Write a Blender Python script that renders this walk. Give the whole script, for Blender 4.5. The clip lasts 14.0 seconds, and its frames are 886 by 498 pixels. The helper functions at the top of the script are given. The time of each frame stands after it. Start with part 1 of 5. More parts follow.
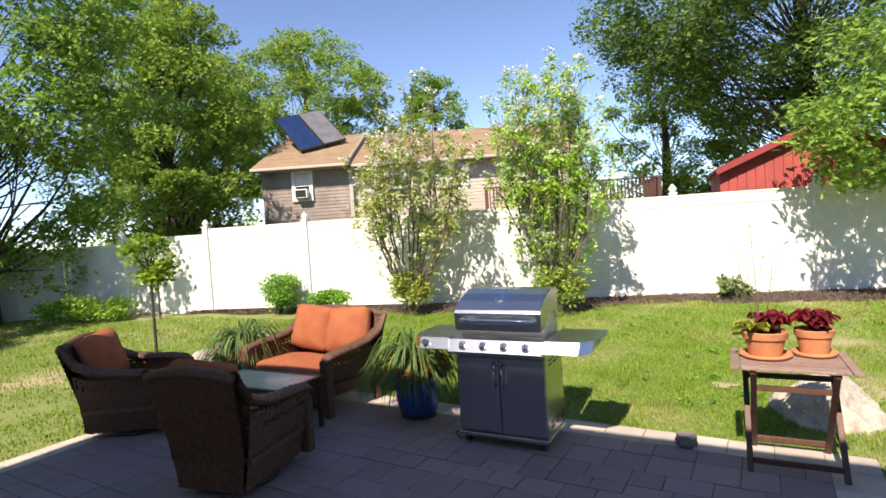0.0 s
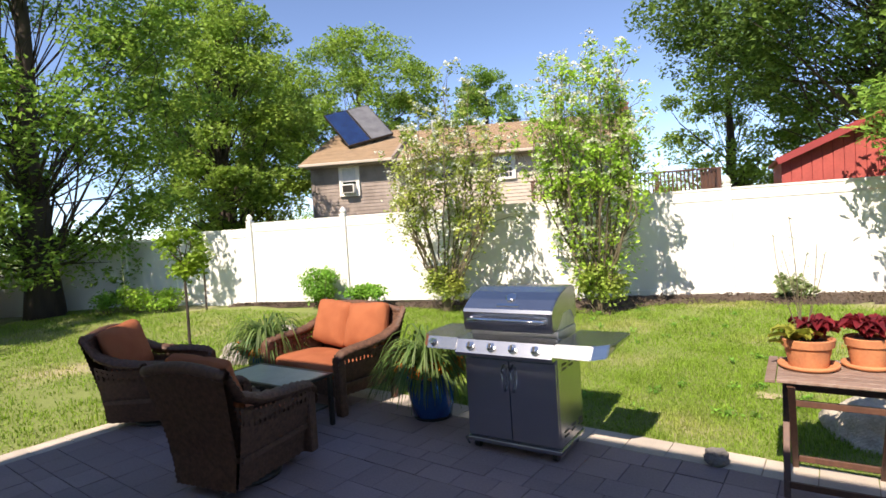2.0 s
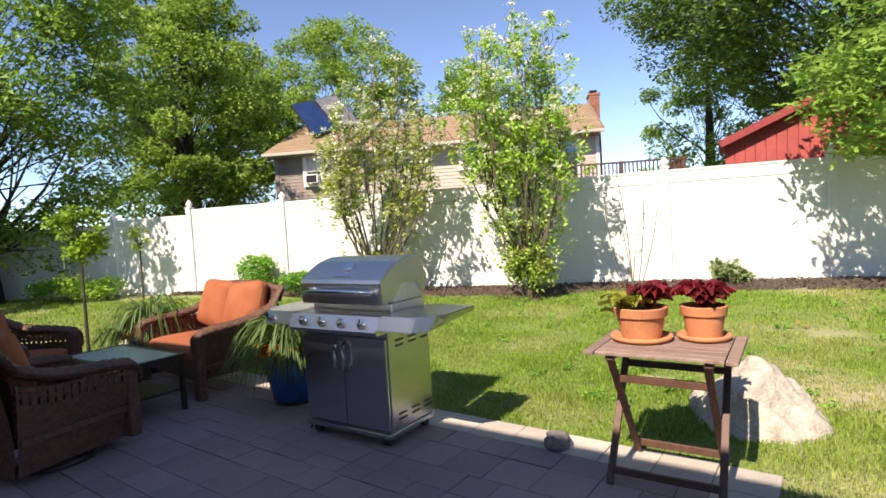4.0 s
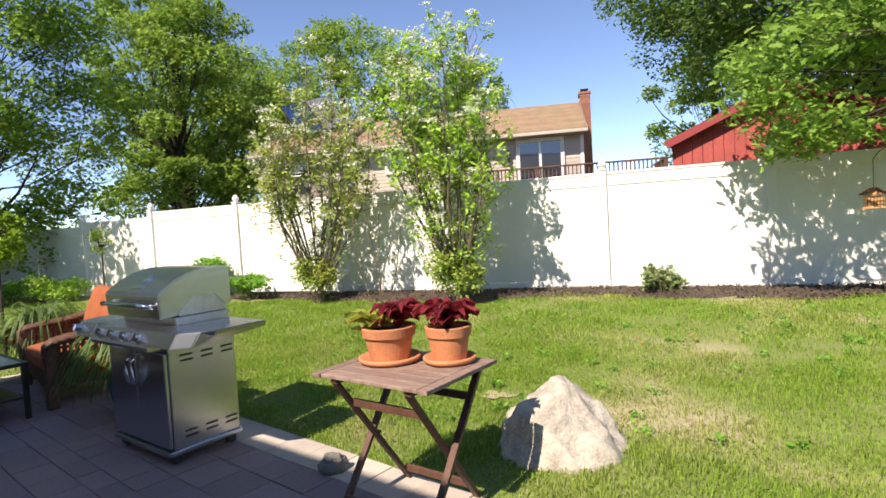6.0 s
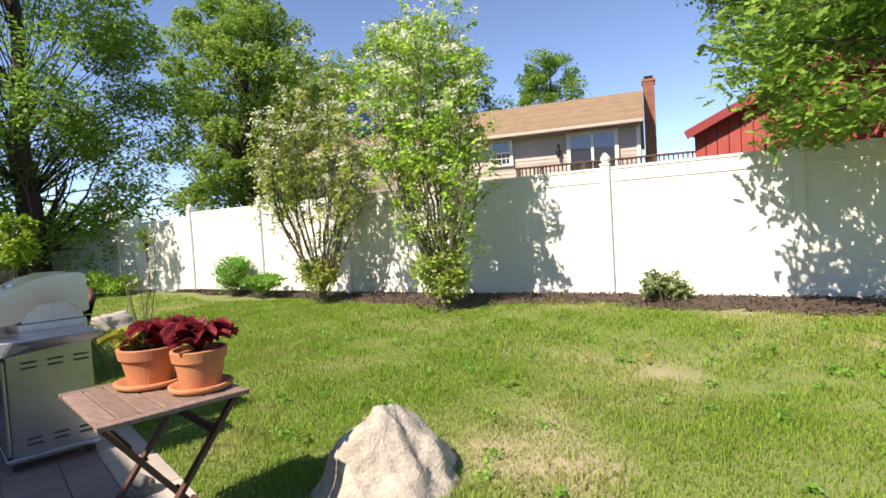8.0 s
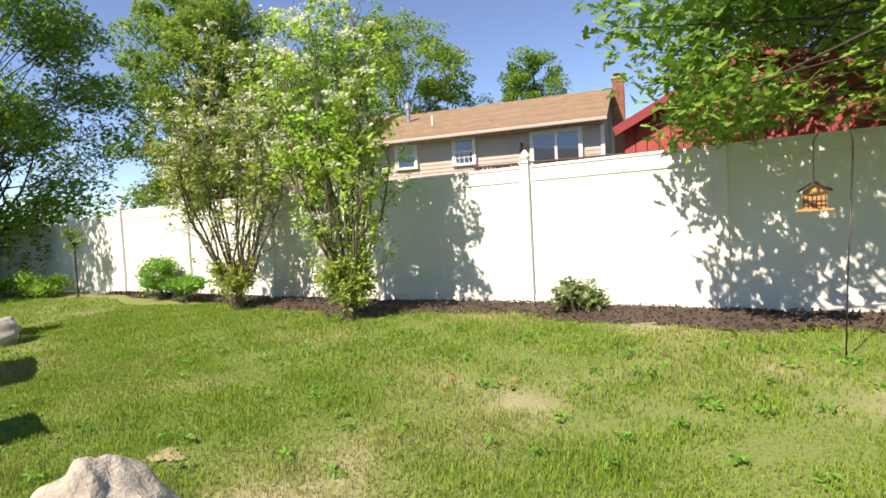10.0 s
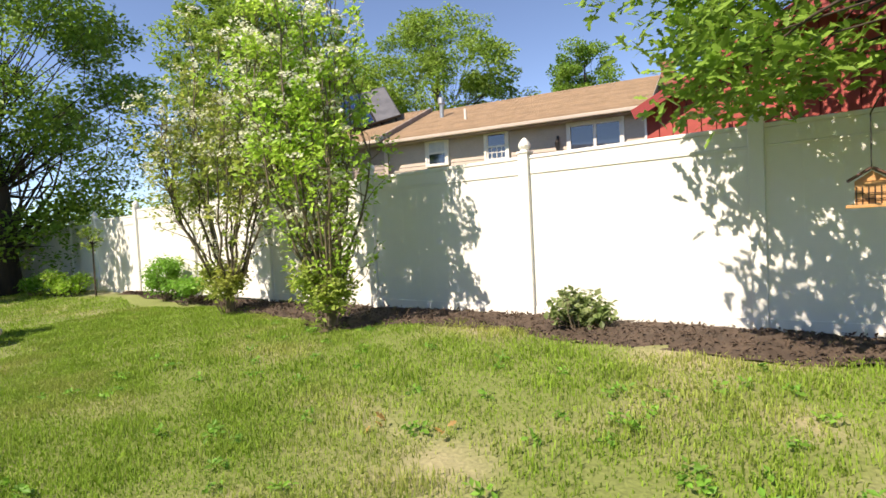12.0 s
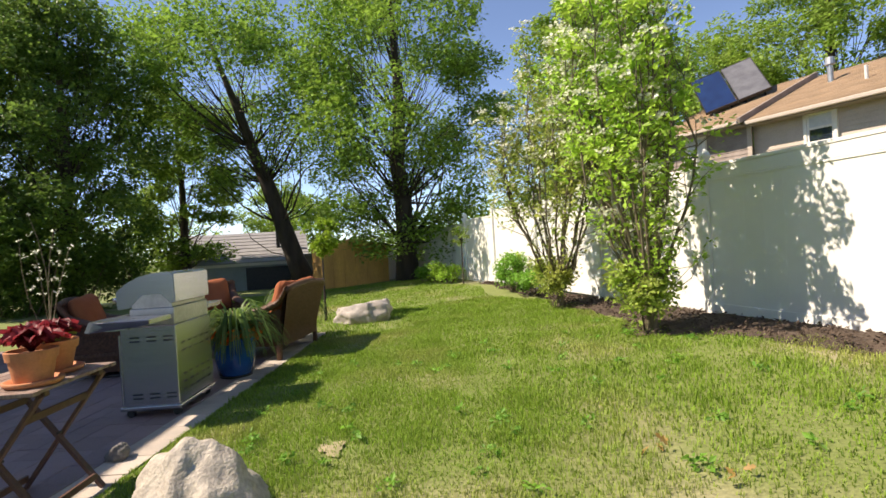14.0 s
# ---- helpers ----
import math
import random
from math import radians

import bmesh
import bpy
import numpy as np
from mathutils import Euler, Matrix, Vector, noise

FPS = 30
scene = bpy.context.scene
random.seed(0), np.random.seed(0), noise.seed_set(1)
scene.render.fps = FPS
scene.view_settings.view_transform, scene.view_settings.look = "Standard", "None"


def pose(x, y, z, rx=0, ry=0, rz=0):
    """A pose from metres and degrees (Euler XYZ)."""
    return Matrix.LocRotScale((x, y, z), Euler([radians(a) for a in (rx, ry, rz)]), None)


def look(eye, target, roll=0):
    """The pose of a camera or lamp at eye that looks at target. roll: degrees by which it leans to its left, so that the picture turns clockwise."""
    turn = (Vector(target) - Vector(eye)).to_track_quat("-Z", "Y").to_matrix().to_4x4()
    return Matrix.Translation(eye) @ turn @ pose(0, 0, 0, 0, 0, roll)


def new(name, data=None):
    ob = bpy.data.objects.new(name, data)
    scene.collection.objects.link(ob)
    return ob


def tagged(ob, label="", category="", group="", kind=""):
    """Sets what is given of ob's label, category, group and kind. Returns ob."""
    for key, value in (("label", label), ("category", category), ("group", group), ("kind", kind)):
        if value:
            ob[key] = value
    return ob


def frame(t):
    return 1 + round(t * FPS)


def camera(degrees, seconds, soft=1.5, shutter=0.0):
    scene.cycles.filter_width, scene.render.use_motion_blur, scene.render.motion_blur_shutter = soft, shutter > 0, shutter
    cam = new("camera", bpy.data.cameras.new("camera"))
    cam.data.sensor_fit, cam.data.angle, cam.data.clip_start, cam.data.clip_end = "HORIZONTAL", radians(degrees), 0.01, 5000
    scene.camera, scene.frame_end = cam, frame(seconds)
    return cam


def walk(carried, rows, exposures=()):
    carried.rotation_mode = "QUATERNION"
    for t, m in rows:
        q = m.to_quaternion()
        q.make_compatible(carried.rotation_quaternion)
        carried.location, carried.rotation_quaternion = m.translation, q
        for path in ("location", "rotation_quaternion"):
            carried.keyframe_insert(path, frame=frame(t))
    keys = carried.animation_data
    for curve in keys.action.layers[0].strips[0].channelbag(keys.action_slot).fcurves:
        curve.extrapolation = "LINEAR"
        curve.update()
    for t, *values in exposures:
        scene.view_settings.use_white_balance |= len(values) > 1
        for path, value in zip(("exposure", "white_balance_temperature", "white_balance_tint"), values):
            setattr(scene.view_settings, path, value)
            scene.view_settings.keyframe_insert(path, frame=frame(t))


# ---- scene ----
cam = camera(78.6, 14.0, soft=1.6)
ROWS = [
    (0, 0, 0, 1.816, 87.85, 3.65, 13.95),
    (0.5, -0, 0.015, 1.808, 87.94, 3.67, 17.54),
    (1, 0.058, 0.07, 1.796, 88.01, 3.68, 19.41),
    (1.5, 0.154, 0.184, 1.794, 87.89, 3.69, 19.85),
    (2, 0.298, 0.35, 1.777, 87.71, 3.59, 19.86),
    (2.5, 0.492, 0.528, 1.673, 87.69, 3.59, 19.82),
    (3, 0.672, 0.715, 1.574, 87.69, 3.49, 19.76),
    (3.5, 0.921, 0.936, 1.492, 87.57, 3.49, 19.67),
    (4, 1.262, 1.076, 1.461, 87.46, 3.38, 19.5),
    (4.2, 1.412, 1.13, 1.448, 87.49, 3.18, 19.45),
    (6.5, 2.969, 2.009, 1.456, 87.54, 3.54, 25.06),
    (7, 3.282, 2.27, 1.463, 87.76, 3.68, 29.28),
    (7.5, 3.646, 2.578, 1.459, 87.72, 3.51, 31.47),
    (8, 3.906, 2.866, 1.424, 87.71, 3.41, 31.82),
    (8.5, 4.112, 3.114, 1.435, 87.37, 2.81, 31.64),
    (9, 4.333, 3.458, 1.389, 87.6, 3.11, 31.44),
    (11.3, 4.837, 4.799, 1.411, 87.49, 2.61, 31.7),
    (11.5, 4.857, 4.957, 1.397, 87.6, 2.73, 33.36),
    (12, 4.846, 5.263, 1.373, 87.74, 2.99, 37.4),
    (12.5, 4.839, 5.524, 1.389, 88.07, 3.11, 44.74),
    (13, 4.867, 5.711, 1.384, 88.49, 3.29, 54.46),
    (13.5, 4.936, 5.801, 1.358, 88.97, 3.7, 64.43),
    (14, 5.015, 5.746, 1.367, 89.4, 3.52, 74.27),
]
EXPOSURES = [(0.0, 0.90, 6950, 17), (4.2, 0.88, 6950, 17), (7.0, 0.78, 6900, 17), (14.0, 0.75, 7250, 17)]
walk(cam, [(t, pose(x, y, z, rx, ry, rz)) for t, x, y, z, rx, ry, rz in ROWS], EXPOSURES)

# ---- world and sun ----
SUN = Vector((-0.24, -0.90, 1.0)).normalized()
world = bpy.data.worlds.new("sky")
scene.world = world
world.use_nodes = True
wn = world.node_tree.nodes
sky = wn.new("ShaderNodeTexSky")
sky.sky_type, sky.sun_disc = "NISHITA", False
sky.sun_elevation = math.asin(SUN.z)
sky.sun_rotation = math.atan2(SUN.x, SUN.y)
sky.altitude = 600
sky.air_density, sky.dust_density, sky.ozone_density = 0.62, 0.0, 2.2
wn["Background"].inputs["Strength"].default_value = 0.15
world.node_tree.links.new(sky.outputs[0], wn["Background"].inputs["Color"])
sun_data = bpy.data.lights.new("sun", "SUN")
sun_data.energy, sun_data.angle, sun_data.color = 4.8, radians(0.5), (1.0, 0.93, 0.80)
new("sun", sun_data).matrix_world = look(SUN * 30, (0, 0, 0))


# ---- materials ----
def mat(name, a, b=None, scale=8.0, rough=0.7, metal=0.0, fine=60.0, bump=0.2, vary=0.0, island=0.0,
        stretch=(1, 1, 1), transmit=0.0, spec=0.5, lo=0.35, hi=0.65, coat=0.0, grain=0.22):
    """Two colours mixed by a coarse noise, a fine grain in tone and relief, and a tone of its own for each object or island."""
    m = bpy.data.materials.new(name)
    m.use_nodes = True
    nt = m.node_tree
    N, L = nt.nodes, nt.links
    bs = N["Principled BSDF"]
    b = b or tuple(c * 0.75 for c in a)
    geo = N.new("ShaderNodeNewGeometry")
    mp = N.new("ShaderNodeMapping")
    mp.inputs["Scale"].default_value = stretch
    L.new(geo.outputs["Position"], mp.inputs["Vector"])
    n1 = N.new("ShaderNodeTexNoise")
    n1.inputs["Scale"].default_value, n1.inputs["Detail"].default_value = scale, 5
    L.new(mp.outputs[0], n1.inputs["Vector"])
    ramp = N.new("ShaderNodeMapRange")
    ramp.inputs["From Min"].default_value, ramp.inputs["From Max"].default_value = lo, hi
    L.new(n1.outputs["Fac"], ramp.inputs["Value"])
    mx = N.new("ShaderNodeMix")
    mx.data_type = "RGBA"
    mx.inputs["A"].default_value, mx.inputs["B"].default_value = (*a, 1), (*b, 1)
    L.new(ramp.outputs[0], mx.inputs["Factor"])
    n2 = N.new("ShaderNodeTexNoise")
    n2.inputs["Scale"].default_value, n2.inputs["Detail"].default_value = fine, 4
    L.new(mp.outputs[0], n2.inputs["Vector"])
    tone = N.new("ShaderNodeMapRange")
    tone.inputs["To Min"].default_value, tone.inputs["To Max"].default_value = 1 - grain, 1 + grain
    L.new(n2.outputs["Fac"], tone.inputs["Value"])
    last = tone.outputs[0]
    for amount, source in ((vary, "obj"), (island, "isl")):
        if amount:
            src = N.new("ShaderNodeObjectInfo").outputs["Random"] if source == "obj" else geo.outputs["Random Per Island"]
            r = N.new("ShaderNodeMapRange")
            r.inputs["To Min"].default_value, r.inputs["To Max"].default_value = 1 - amount, 1 + amount
            L.new(src, r.inputs["Value"])
            mul = N.new("ShaderNodeMath")
            mul.operation = "MULTIPLY"
            L.new(last, mul.inputs[0])
            L.new(r.outputs[0], mul.inputs[1])
            last = mul.outputs[0]
    hsv = N.new("ShaderNodeHueSaturation")
    L.new(mx.outputs["Result"], hsv.inputs["Color"])
    L.new(last, hsv.inputs["Value"])
    L.new(hsv.outputs[0], bs.inputs["Base Color"])
    bs.inputs["Roughness"].default_value, bs.inputs["Metallic"].default_value = rough, metal
    bs.inputs["Specular IOR Level"].default_value = spec
    bs.inputs["Coat Weight"].default_value = coat
    if bump:
        bp = N.new("ShaderNodeBump")
        bp.inputs["Strength"].default_value, bp.inputs["Distance"].default_value = bump, 0.01
        L.new(n2.outputs["Fac"], bp.inputs["Height"])
        L.new(bp.outputs[0], bs.inputs["Normal"])
    if transmit:
        tr = N.new("ShaderNodeBsdfTranslucent")
        L.new(hsv.outputs[0], tr.inputs["Color"])
        ms = N.new("ShaderNodeMixShader")
        ms.inputs["Fac"].default_value = transmit
        L.new(bs.outputs[0], ms.inputs[1])
        L.new(tr.outputs[0], ms.inputs[2])
        L.new(ms.outputs[0], N["Material Output"].inputs["Surface"])
    return m


def leaf_mat(name, a, b, scale=0.8, rough=0.5, transmit=0.48):
    return mat(name, a, b, scale=scale, rough=rough, bump=0, fine=3.0, island=0.35, transmit=transmit, spec=0.35)


M_LAWN = mat("lawn_soil", (0.17, 0.205, 0.055), (0.36, 0.31, 0.19), scale=0.55, rough=0.95, fine=40, bump=1.0, lo=0.52, hi=0.68, grain=0.5)
M_BLADE = mat("grass_blade", (0.215, 0.34, 0.04), (0.37, 0.385, 0.12), scale=0.55, rough=0.6, fine=4, bump=0, island=0.35, transmit=0.35, spec=0.3, lo=0.50, hi=0.70)
M_SOIL = mat("mulch", (0.06, 0.042, 0.03), (0.10, 0.07, 0.05), scale=6, rough=0.95, fine=50, bump=1.0)
M_BARE = mat("bare_earth", (0.40, 0.32, 0.20), (0.26, 0.25, 0.12), scale=5, rough=0.95, fine=70, bump=0.6)
M_PAVER = mat("concrete_paver", (0.285, 0.205, 0.205), (0.225, 0.175, 0.185), scale=1.2, rough=0.8, fine=60, bump=0.3, vary=0.10)
M_BORDER = mat("border_paver", (0.52, 0.44, 0.37), (0.42, 0.37, 0.32), scale=4, rough=0.85, fine=90, bump=0.35, vary=0.12)
M_JOINT = mat("joint_sand", (0.26, 0.19, 0.185), (0.2, 0.155, 0.16), scale=9, rough=0.95, fine=120, bump=0.5)
M_VINYL = mat("white_vinyl", (0.82, 0.81, 0.77), (0.78, 0.77, 0.72), scale=1.2, rough=0.4, fine=6, bump=0.0, grain=0.03)
M_STEEL = mat("stainless_steel", (0.52, 0.53, 0.56), (0.46, 0.47, 0.51), scale=3, rough=0.27, metal=1.0, fine=40, bump=0.02, stretch=(1, 1, 14), grain=0.06)
M_STEEL_DULL = mat("back_sheet_steel", (0.56, 0.56, 0.54), (0.46, 0.46, 0.45), scale=4, rough=0.42, metal=0.85, fine=30, bump=0.05)
M_CHROME = mat("polished_chrome", (0.75, 0.75, 0.77), (0.7, 0.7, 0.72), rough=0.1, metal=1.0, bump=0)
M_BLACK = mat("black_plastic", (0.02, 0.02, 0.022), (0.03, 0.03, 0.03), rough=0.45, bump=0.05)
M_DARKMETAL = mat("dark_metal", (0.035, 0.032, 0.03), (0.055, 0.05, 0.045), rough=0.4, metal=0.5, bump=0.05)
M_WICKER = mat("brown_wicker", (0.15, 0.075, 0.048), (0.085, 0.045, 0.03), scale=30, rough=0.55, fine=180, bump=0.3, spec=0.3)
M_CUSHION = mat("rust_orange_fabric", (0.35, 0.115, 0.052), (0.29, 0.09, 0.04), scale=4, rough=0.9, fine=260, bump=0.25, spec=0.2)
M_TERRA = mat("terracotta", (0.56, 0.23, 0.10), (0.46, 0.18, 0.085), scale=7, rough=0.8, fine=60, bump=0.15)
M_BLUE = mat("blue_glaze", (0.012, 0.10, 0.36), (0.008, 0.06, 0.24), scale=6, rough=0.18, fine=30, bump=0.08, coat=0.5)
M_WOOD = mat("weathered_table_wood", (0.20, 0.12, 0.09), (0.30, 0.22, 0.18), scale=14, rough=0.65, fine=60, bump=0.4, stretch=(1, 9, 1), vary=0.15)
M_WOODLEG = mat("stained_leg_wood", (0.12, 0.055, 0.035), (0.085, 0.04, 0.028), scale=10, rough=0.55, fine=50, bump=0.25, stretch=(4, 4, 1))
M_ROCK = mat("pale_granite", (0.52, 0.46, 0.38), (0.35, 0.31, 0.26), scale=11, rough=0.9, fine=55, bump=1.0, grain=0.4)
M_ROCK2 = mat("grey_granite", (0.45, 0.40, 0.36), (0.33, 0.30, 0.27), scale=6, rough=0.9, fine=45, bump=0.8)
M_STONE = mat("dark_grey_stone", (0.20, 0.18, 0.165), (0.14, 0.13, 0.125), scale=9, rough=0.85, fine=60, bump=0.5)
M_BARK = mat("bark", (0.075, 0.055, 0.042), (0.045, 0.034, 0.027), scale=5, rough=0.95, fine=30, bump=1.0, stretch=(1, 1, 0.25))
M_STEM = mat("pale_stem", (0.16, 0.13, 0.085), (0.12, 0.10, 0.06), scale=9, rough=0.8, bump=0.2)
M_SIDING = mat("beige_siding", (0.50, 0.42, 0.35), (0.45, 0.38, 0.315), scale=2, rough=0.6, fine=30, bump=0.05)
# Grey-brown siding, with the left wall's dappled tree shade mixed into its colour.
M_SIDING2 = mat("brown_shaded_siding", (0.32, 0.26, 0.225), (0.22, 0.175, 0.15), scale=2, rough=0.7, fine=30, bump=0.08)
M_SHINGLE = mat("tan_shingle", (0.30, 0.205, 0.125), (0.24, 0.165, 0.10), scale=2.5, rough=0.9, fine=40, bump=0.5, vary=0.1)
M_GREYROOF = mat("grey_shingle", (0.31, 0.30, 0.30), (0.26, 0.25, 0.25), scale=2.5, rough=0.9, fine=40, bump=0.5)
M_TRIM = mat("white_trim", (0.74, 0.71, 0.66), (0.68, 0.65, 0.6), scale=2, rough=0.5, bump=0.03)
M_BRICK = mat("chimney_brick", (0.36, 0.15, 0.09), (0.27, 0.115, 0.075), scale=9, rough=0.9, fine=50, bump=0.5, vary=0.2)
M_MORTAR = mat("mortar", (0.4, 0.34, 0.29), (0.33, 0.29, 0.25), scale=9, rough=0.95, bump=0.3)
M_RED = mat("red_barn_paint", (0.40, 0.075, 0.06), (0.33, 0.06, 0.05), scale=3, rough=0.7, fine=30, bump=0.15)
M_REDTRIM = mat("red_trim", (0.30, 0.035, 0.035), (0.24, 0.03, 0.03), scale=3, rough=0.6, bump=0.1)
M_PLY = mat("tan_plywood", (0.675, 0.378, 0.101), (0.513, 0.270, 0.081), scale=2, rough=0.85, fine=25, bump=0.2, stretch=(1, 1, 0.3))
M_CEDAR = mat("cedar", (0.55, 0.30, 0.12), (0.45, 0.24, 0.09), scale=8, rough=0.7, fine=50, bump=0.2)
M_GREYBLUE = mat("grey_wall", (0.36, 0.42, 0.46), (0.31, 0.36, 0.4), scale=2, rough=0.7, bump=0.1)
M_SOLAR = mat("solar_cell", (0.012, 0.03, 0.10), (0.01, 0.02, 0.07), scale=3, rough=0.09, bump=0, coat=1.0)
M_SOLAR2 = mat("collector_glass", (0.16, 0.16, 0.17), (0.12, 0.12, 0.13), scale=3, rough=0.22, bump=0)
M_HOUSEWALL = mat("house_clapboard", (0.74, 0.73, 0.69), (0.68, 0.67, 0.63), scale=2, rough=0.7, bump=0.1)
M_DARKGLASS = mat("window_glass", (0.02, 0.03, 0.05), (0.015, 0.022, 0.035), scale=1, rough=0.03, bump=0, spec=0.9, coat=1.0)
M_TABLEGLASS = mat("frosted_table_glass", (0.42, 0.47, 0.45), (0.36, 0.41, 0.39), rough=0.3, bump=0, coat=0.4)
M_CURTAIN = mat("pale_blind", (0.55, 0.57, 0.58), (0.48, 0.5, 0.52), rough=0.7, bump=0)
L_OAK = leaf_mat("oak_leaf", (0.165, 0.30, 0.045), (0.26, 0.40, 0.06))
L_OAKB = leaf_mat("sunlit_oak_leaf", (0.20, 0.35, 0.055), (0.27, 0.42, 0.07))
L_DARK = leaf_mat("dark_leaf", (0.09, 0.175, 0.034), (0.165, 0.26, 0.05))
L_MAPLE = leaf_mat("maple_leaf", (0.20, 0.325, 0.05), (0.30, 0.42, 0.07))
L_LIME = leaf_mat("lime_leaf", (0.27, 0.4, 0.03), (0.2, 0.33, 0.03))
L_PEAR = leaf_mat("pear_leaf", (0.291, 0.422, 0.073), (0.408, 0.451, 0.102), scale=1.5)
L_PEARB = leaf_mat("bright_pear_leaf", (0.328, 0.546, 0.070), (0.437, 0.624, 0.086), scale=1.5)
L_SHRUB = leaf_mat("shrub_leaf", (0.156, 0.351, 0.046), (0.221, 0.429, 0.058), scale=3)
L_PALE = leaf_mat("variegated_leaf", (0.30, 0.36, 0.16), (0.16, 0.24, 0.07), scale=9)
L_BLADE = leaf_mat("strap_leaf", (0.08, 0.16, 0.04), (0.19, 0.27, 0.08), scale=5)
L_RED = leaf_mat("red_lettuce_leaf", (0.30, 0.03, 0.04), (0.16, 0.02, 0.03), scale=14)
L_YEL = leaf_mat("yellow_leaf", (0.42, 0.42, 0.07), (0.34, 0.38, 0.06), scale=14)
L_WHITE = leaf_mat("white_blossom", (0.82, 0.82, 0.7), (0.74, 0.76, 0.58), scale=5)
L_ORANGE = leaf_mat("orange_petal", (0.75, 0.16, 0.02), (0.7, 0.26, 0.03), scale=12)
L_DRY = leaf_mat("dry_leaf", (0.55, 0.36, 0.12), (0.4, 0.24, 0.08), scale=12)


# ---- mesh helpers ----
def shade(me, smooth):
    me.polygons.foreach_set("use_smooth", [smooth] * len(me.polygons))


def part(name, bm, material, parent=None, label="", smooth=False):
    me = bpy.data.meshes.new(name)
    bm.to_mesh(me)
    bm.free()
    me.materials.append(material)
    shade(me, smooth)
    ob = new(name, me)
    if parent is not None:
        ob.parent = parent
    if label:
        ob["label"] = label
    return ob


def raw(name, verts, faces, material, parent=None, label="", smooth=False):
    """One mesh from numpy arrays: verts (n,3), faces (m,3 or 4)."""
    me = bpy.data.meshes.new(name)
    verts, faces = np.asarray(verts, dtype=np.float32), np.asarray(faces, dtype=np.int32)
    k = faces.shape[1]
    me.vertices.add(len(verts))
    me.vertices.foreach_set("co", verts.ravel())
    me.loops.add(faces.size)
    me.loops.foreach_set("vertex_index", faces.ravel())
    me.polygons.add(len(faces))
    me.polygons.foreach_set("loop_start", np.arange(0, faces.size, k, dtype=np.int32))
    me.update(calc_edges=True)
    me.materials.append(material)
    shade(me, smooth)
    ob = new(name, me)
    if parent is not None:
        ob.parent = parent
    if label:
        ob["label"] = label
    return ob


def empty(name, m, label, category, group="", kind=""):
    ob = new(name)
    ob.matrix_basis = m
    return tagged(ob, label, category, group, kind)


def box(bm, x0, x1, y0, y1, z0, z1, bevel=0.0, m=None):
    r = bmesh.ops.create_cube(bm, size=1)
    vs = r["verts"]
    bmesh.ops.transform(bm, matrix=Matrix.Translation(((x0 + x1) / 2, (y0 + y1) / 2, (z0 + z1) / 2)) @ Matrix.Diagonal((x1 - x0, y1 - y0, z1 - z0, 1)), verts=vs)
    if bevel:
        es = list({e for v in vs for e in v.link_edges})
        r = bmesh.ops.bevel(bm, geom=es, offset=bevel, segments=2, profile=0.5, affect="EDGES")
        vs = list({v for f in r["faces"] for v in f.verts} | {v for v in vs if v.is_valid})
    if m is not None:
        bmesh.ops.transform(bm, matrix=m, verts=vs)
    return vs


def boxm(x0, x1, y0, y1, z0, z1, bevel=0.0, m=None):
    bm = bmesh.new()
    box(bm, x0, x1, y0, y1, z0, z1, bevel, m)
    return bm


def tube(bm, pts, radii, n=8, flat=1.0, cap=True):
    """A swept tube along pts with a radius at each; flat squeezes it upward."""
    pts = [Vector(p) for p in pts]
    rings = []
    for i, p in enumerate(pts):
        d = (pts[min(i + 1, len(pts) - 1)] - pts[max(i - 1, 0)]).normalized()
        up = Vector((0, 0, 1)) if abs(d.z) < 0.95 else Vector((0, 1, 0))
        a = d.cross(up).normalized()
        b = a.cross(d).normalized()
        r = radii[i] if isinstance(radii, (list, tuple)) else radii
        rings.append([bm.verts.new(p + a * (r * math.cos(2 * math.pi * k / n)) + b * (r * flat * math.sin(2 * math.pi * k / n))) for k in range(n)])
    for q, w in zip(rings, rings[1:]):
        for k in range(n):
            bm.faces.new((q[k], q[(k + 1) % n], w[(k + 1) % n], w[k]))
    if cap:
        bm.faces.new(rings[0][::-1])
        bm.faces.new(rings[-1])


def lathe(profile, n=28):
    bm = bmesh.new()
    rings = [[bm.verts.new((r * math.cos(2 * math.pi * k / n), r * math.sin(2 * math.pi * k / n), z)) for k in range(n)] for r, z in profile]
    for q, w in zip(rings, rings[1:]):
        for k in range(n):
            bm.faces.new((q[k], q[(k + 1) % n], w[(k + 1) % n], w[k]))
    bm.faces.new(rings[0][::-1])
    bm.faces.new(rings[-1])
    return bm


def prism(bm, outline, x0, x1):
    """A solid with the outline (y, z) drawn out along x."""
    a = [bm.verts.new((x0, y, z)) for y, z in outline]
    b = [bm.verts.new((x1, y, z)) for y, z in outline]
    n = len(outline)
    for i in range(n):
        bm.faces.new((a[i], a[(i + 1) % n], b[(i + 1) % n], b[i]))
    bm.faces.new(a[::-1])
    bm.faces.new(b)
    bmesh.ops.recalc_face_normals(bm, faces=bm.faces)


rng = np.random.default_rng(7)


def unit(n):
    v = rng.normal(size=(n, 3))
    return v / np.linalg.norm(v, axis=1, keepdims=True)


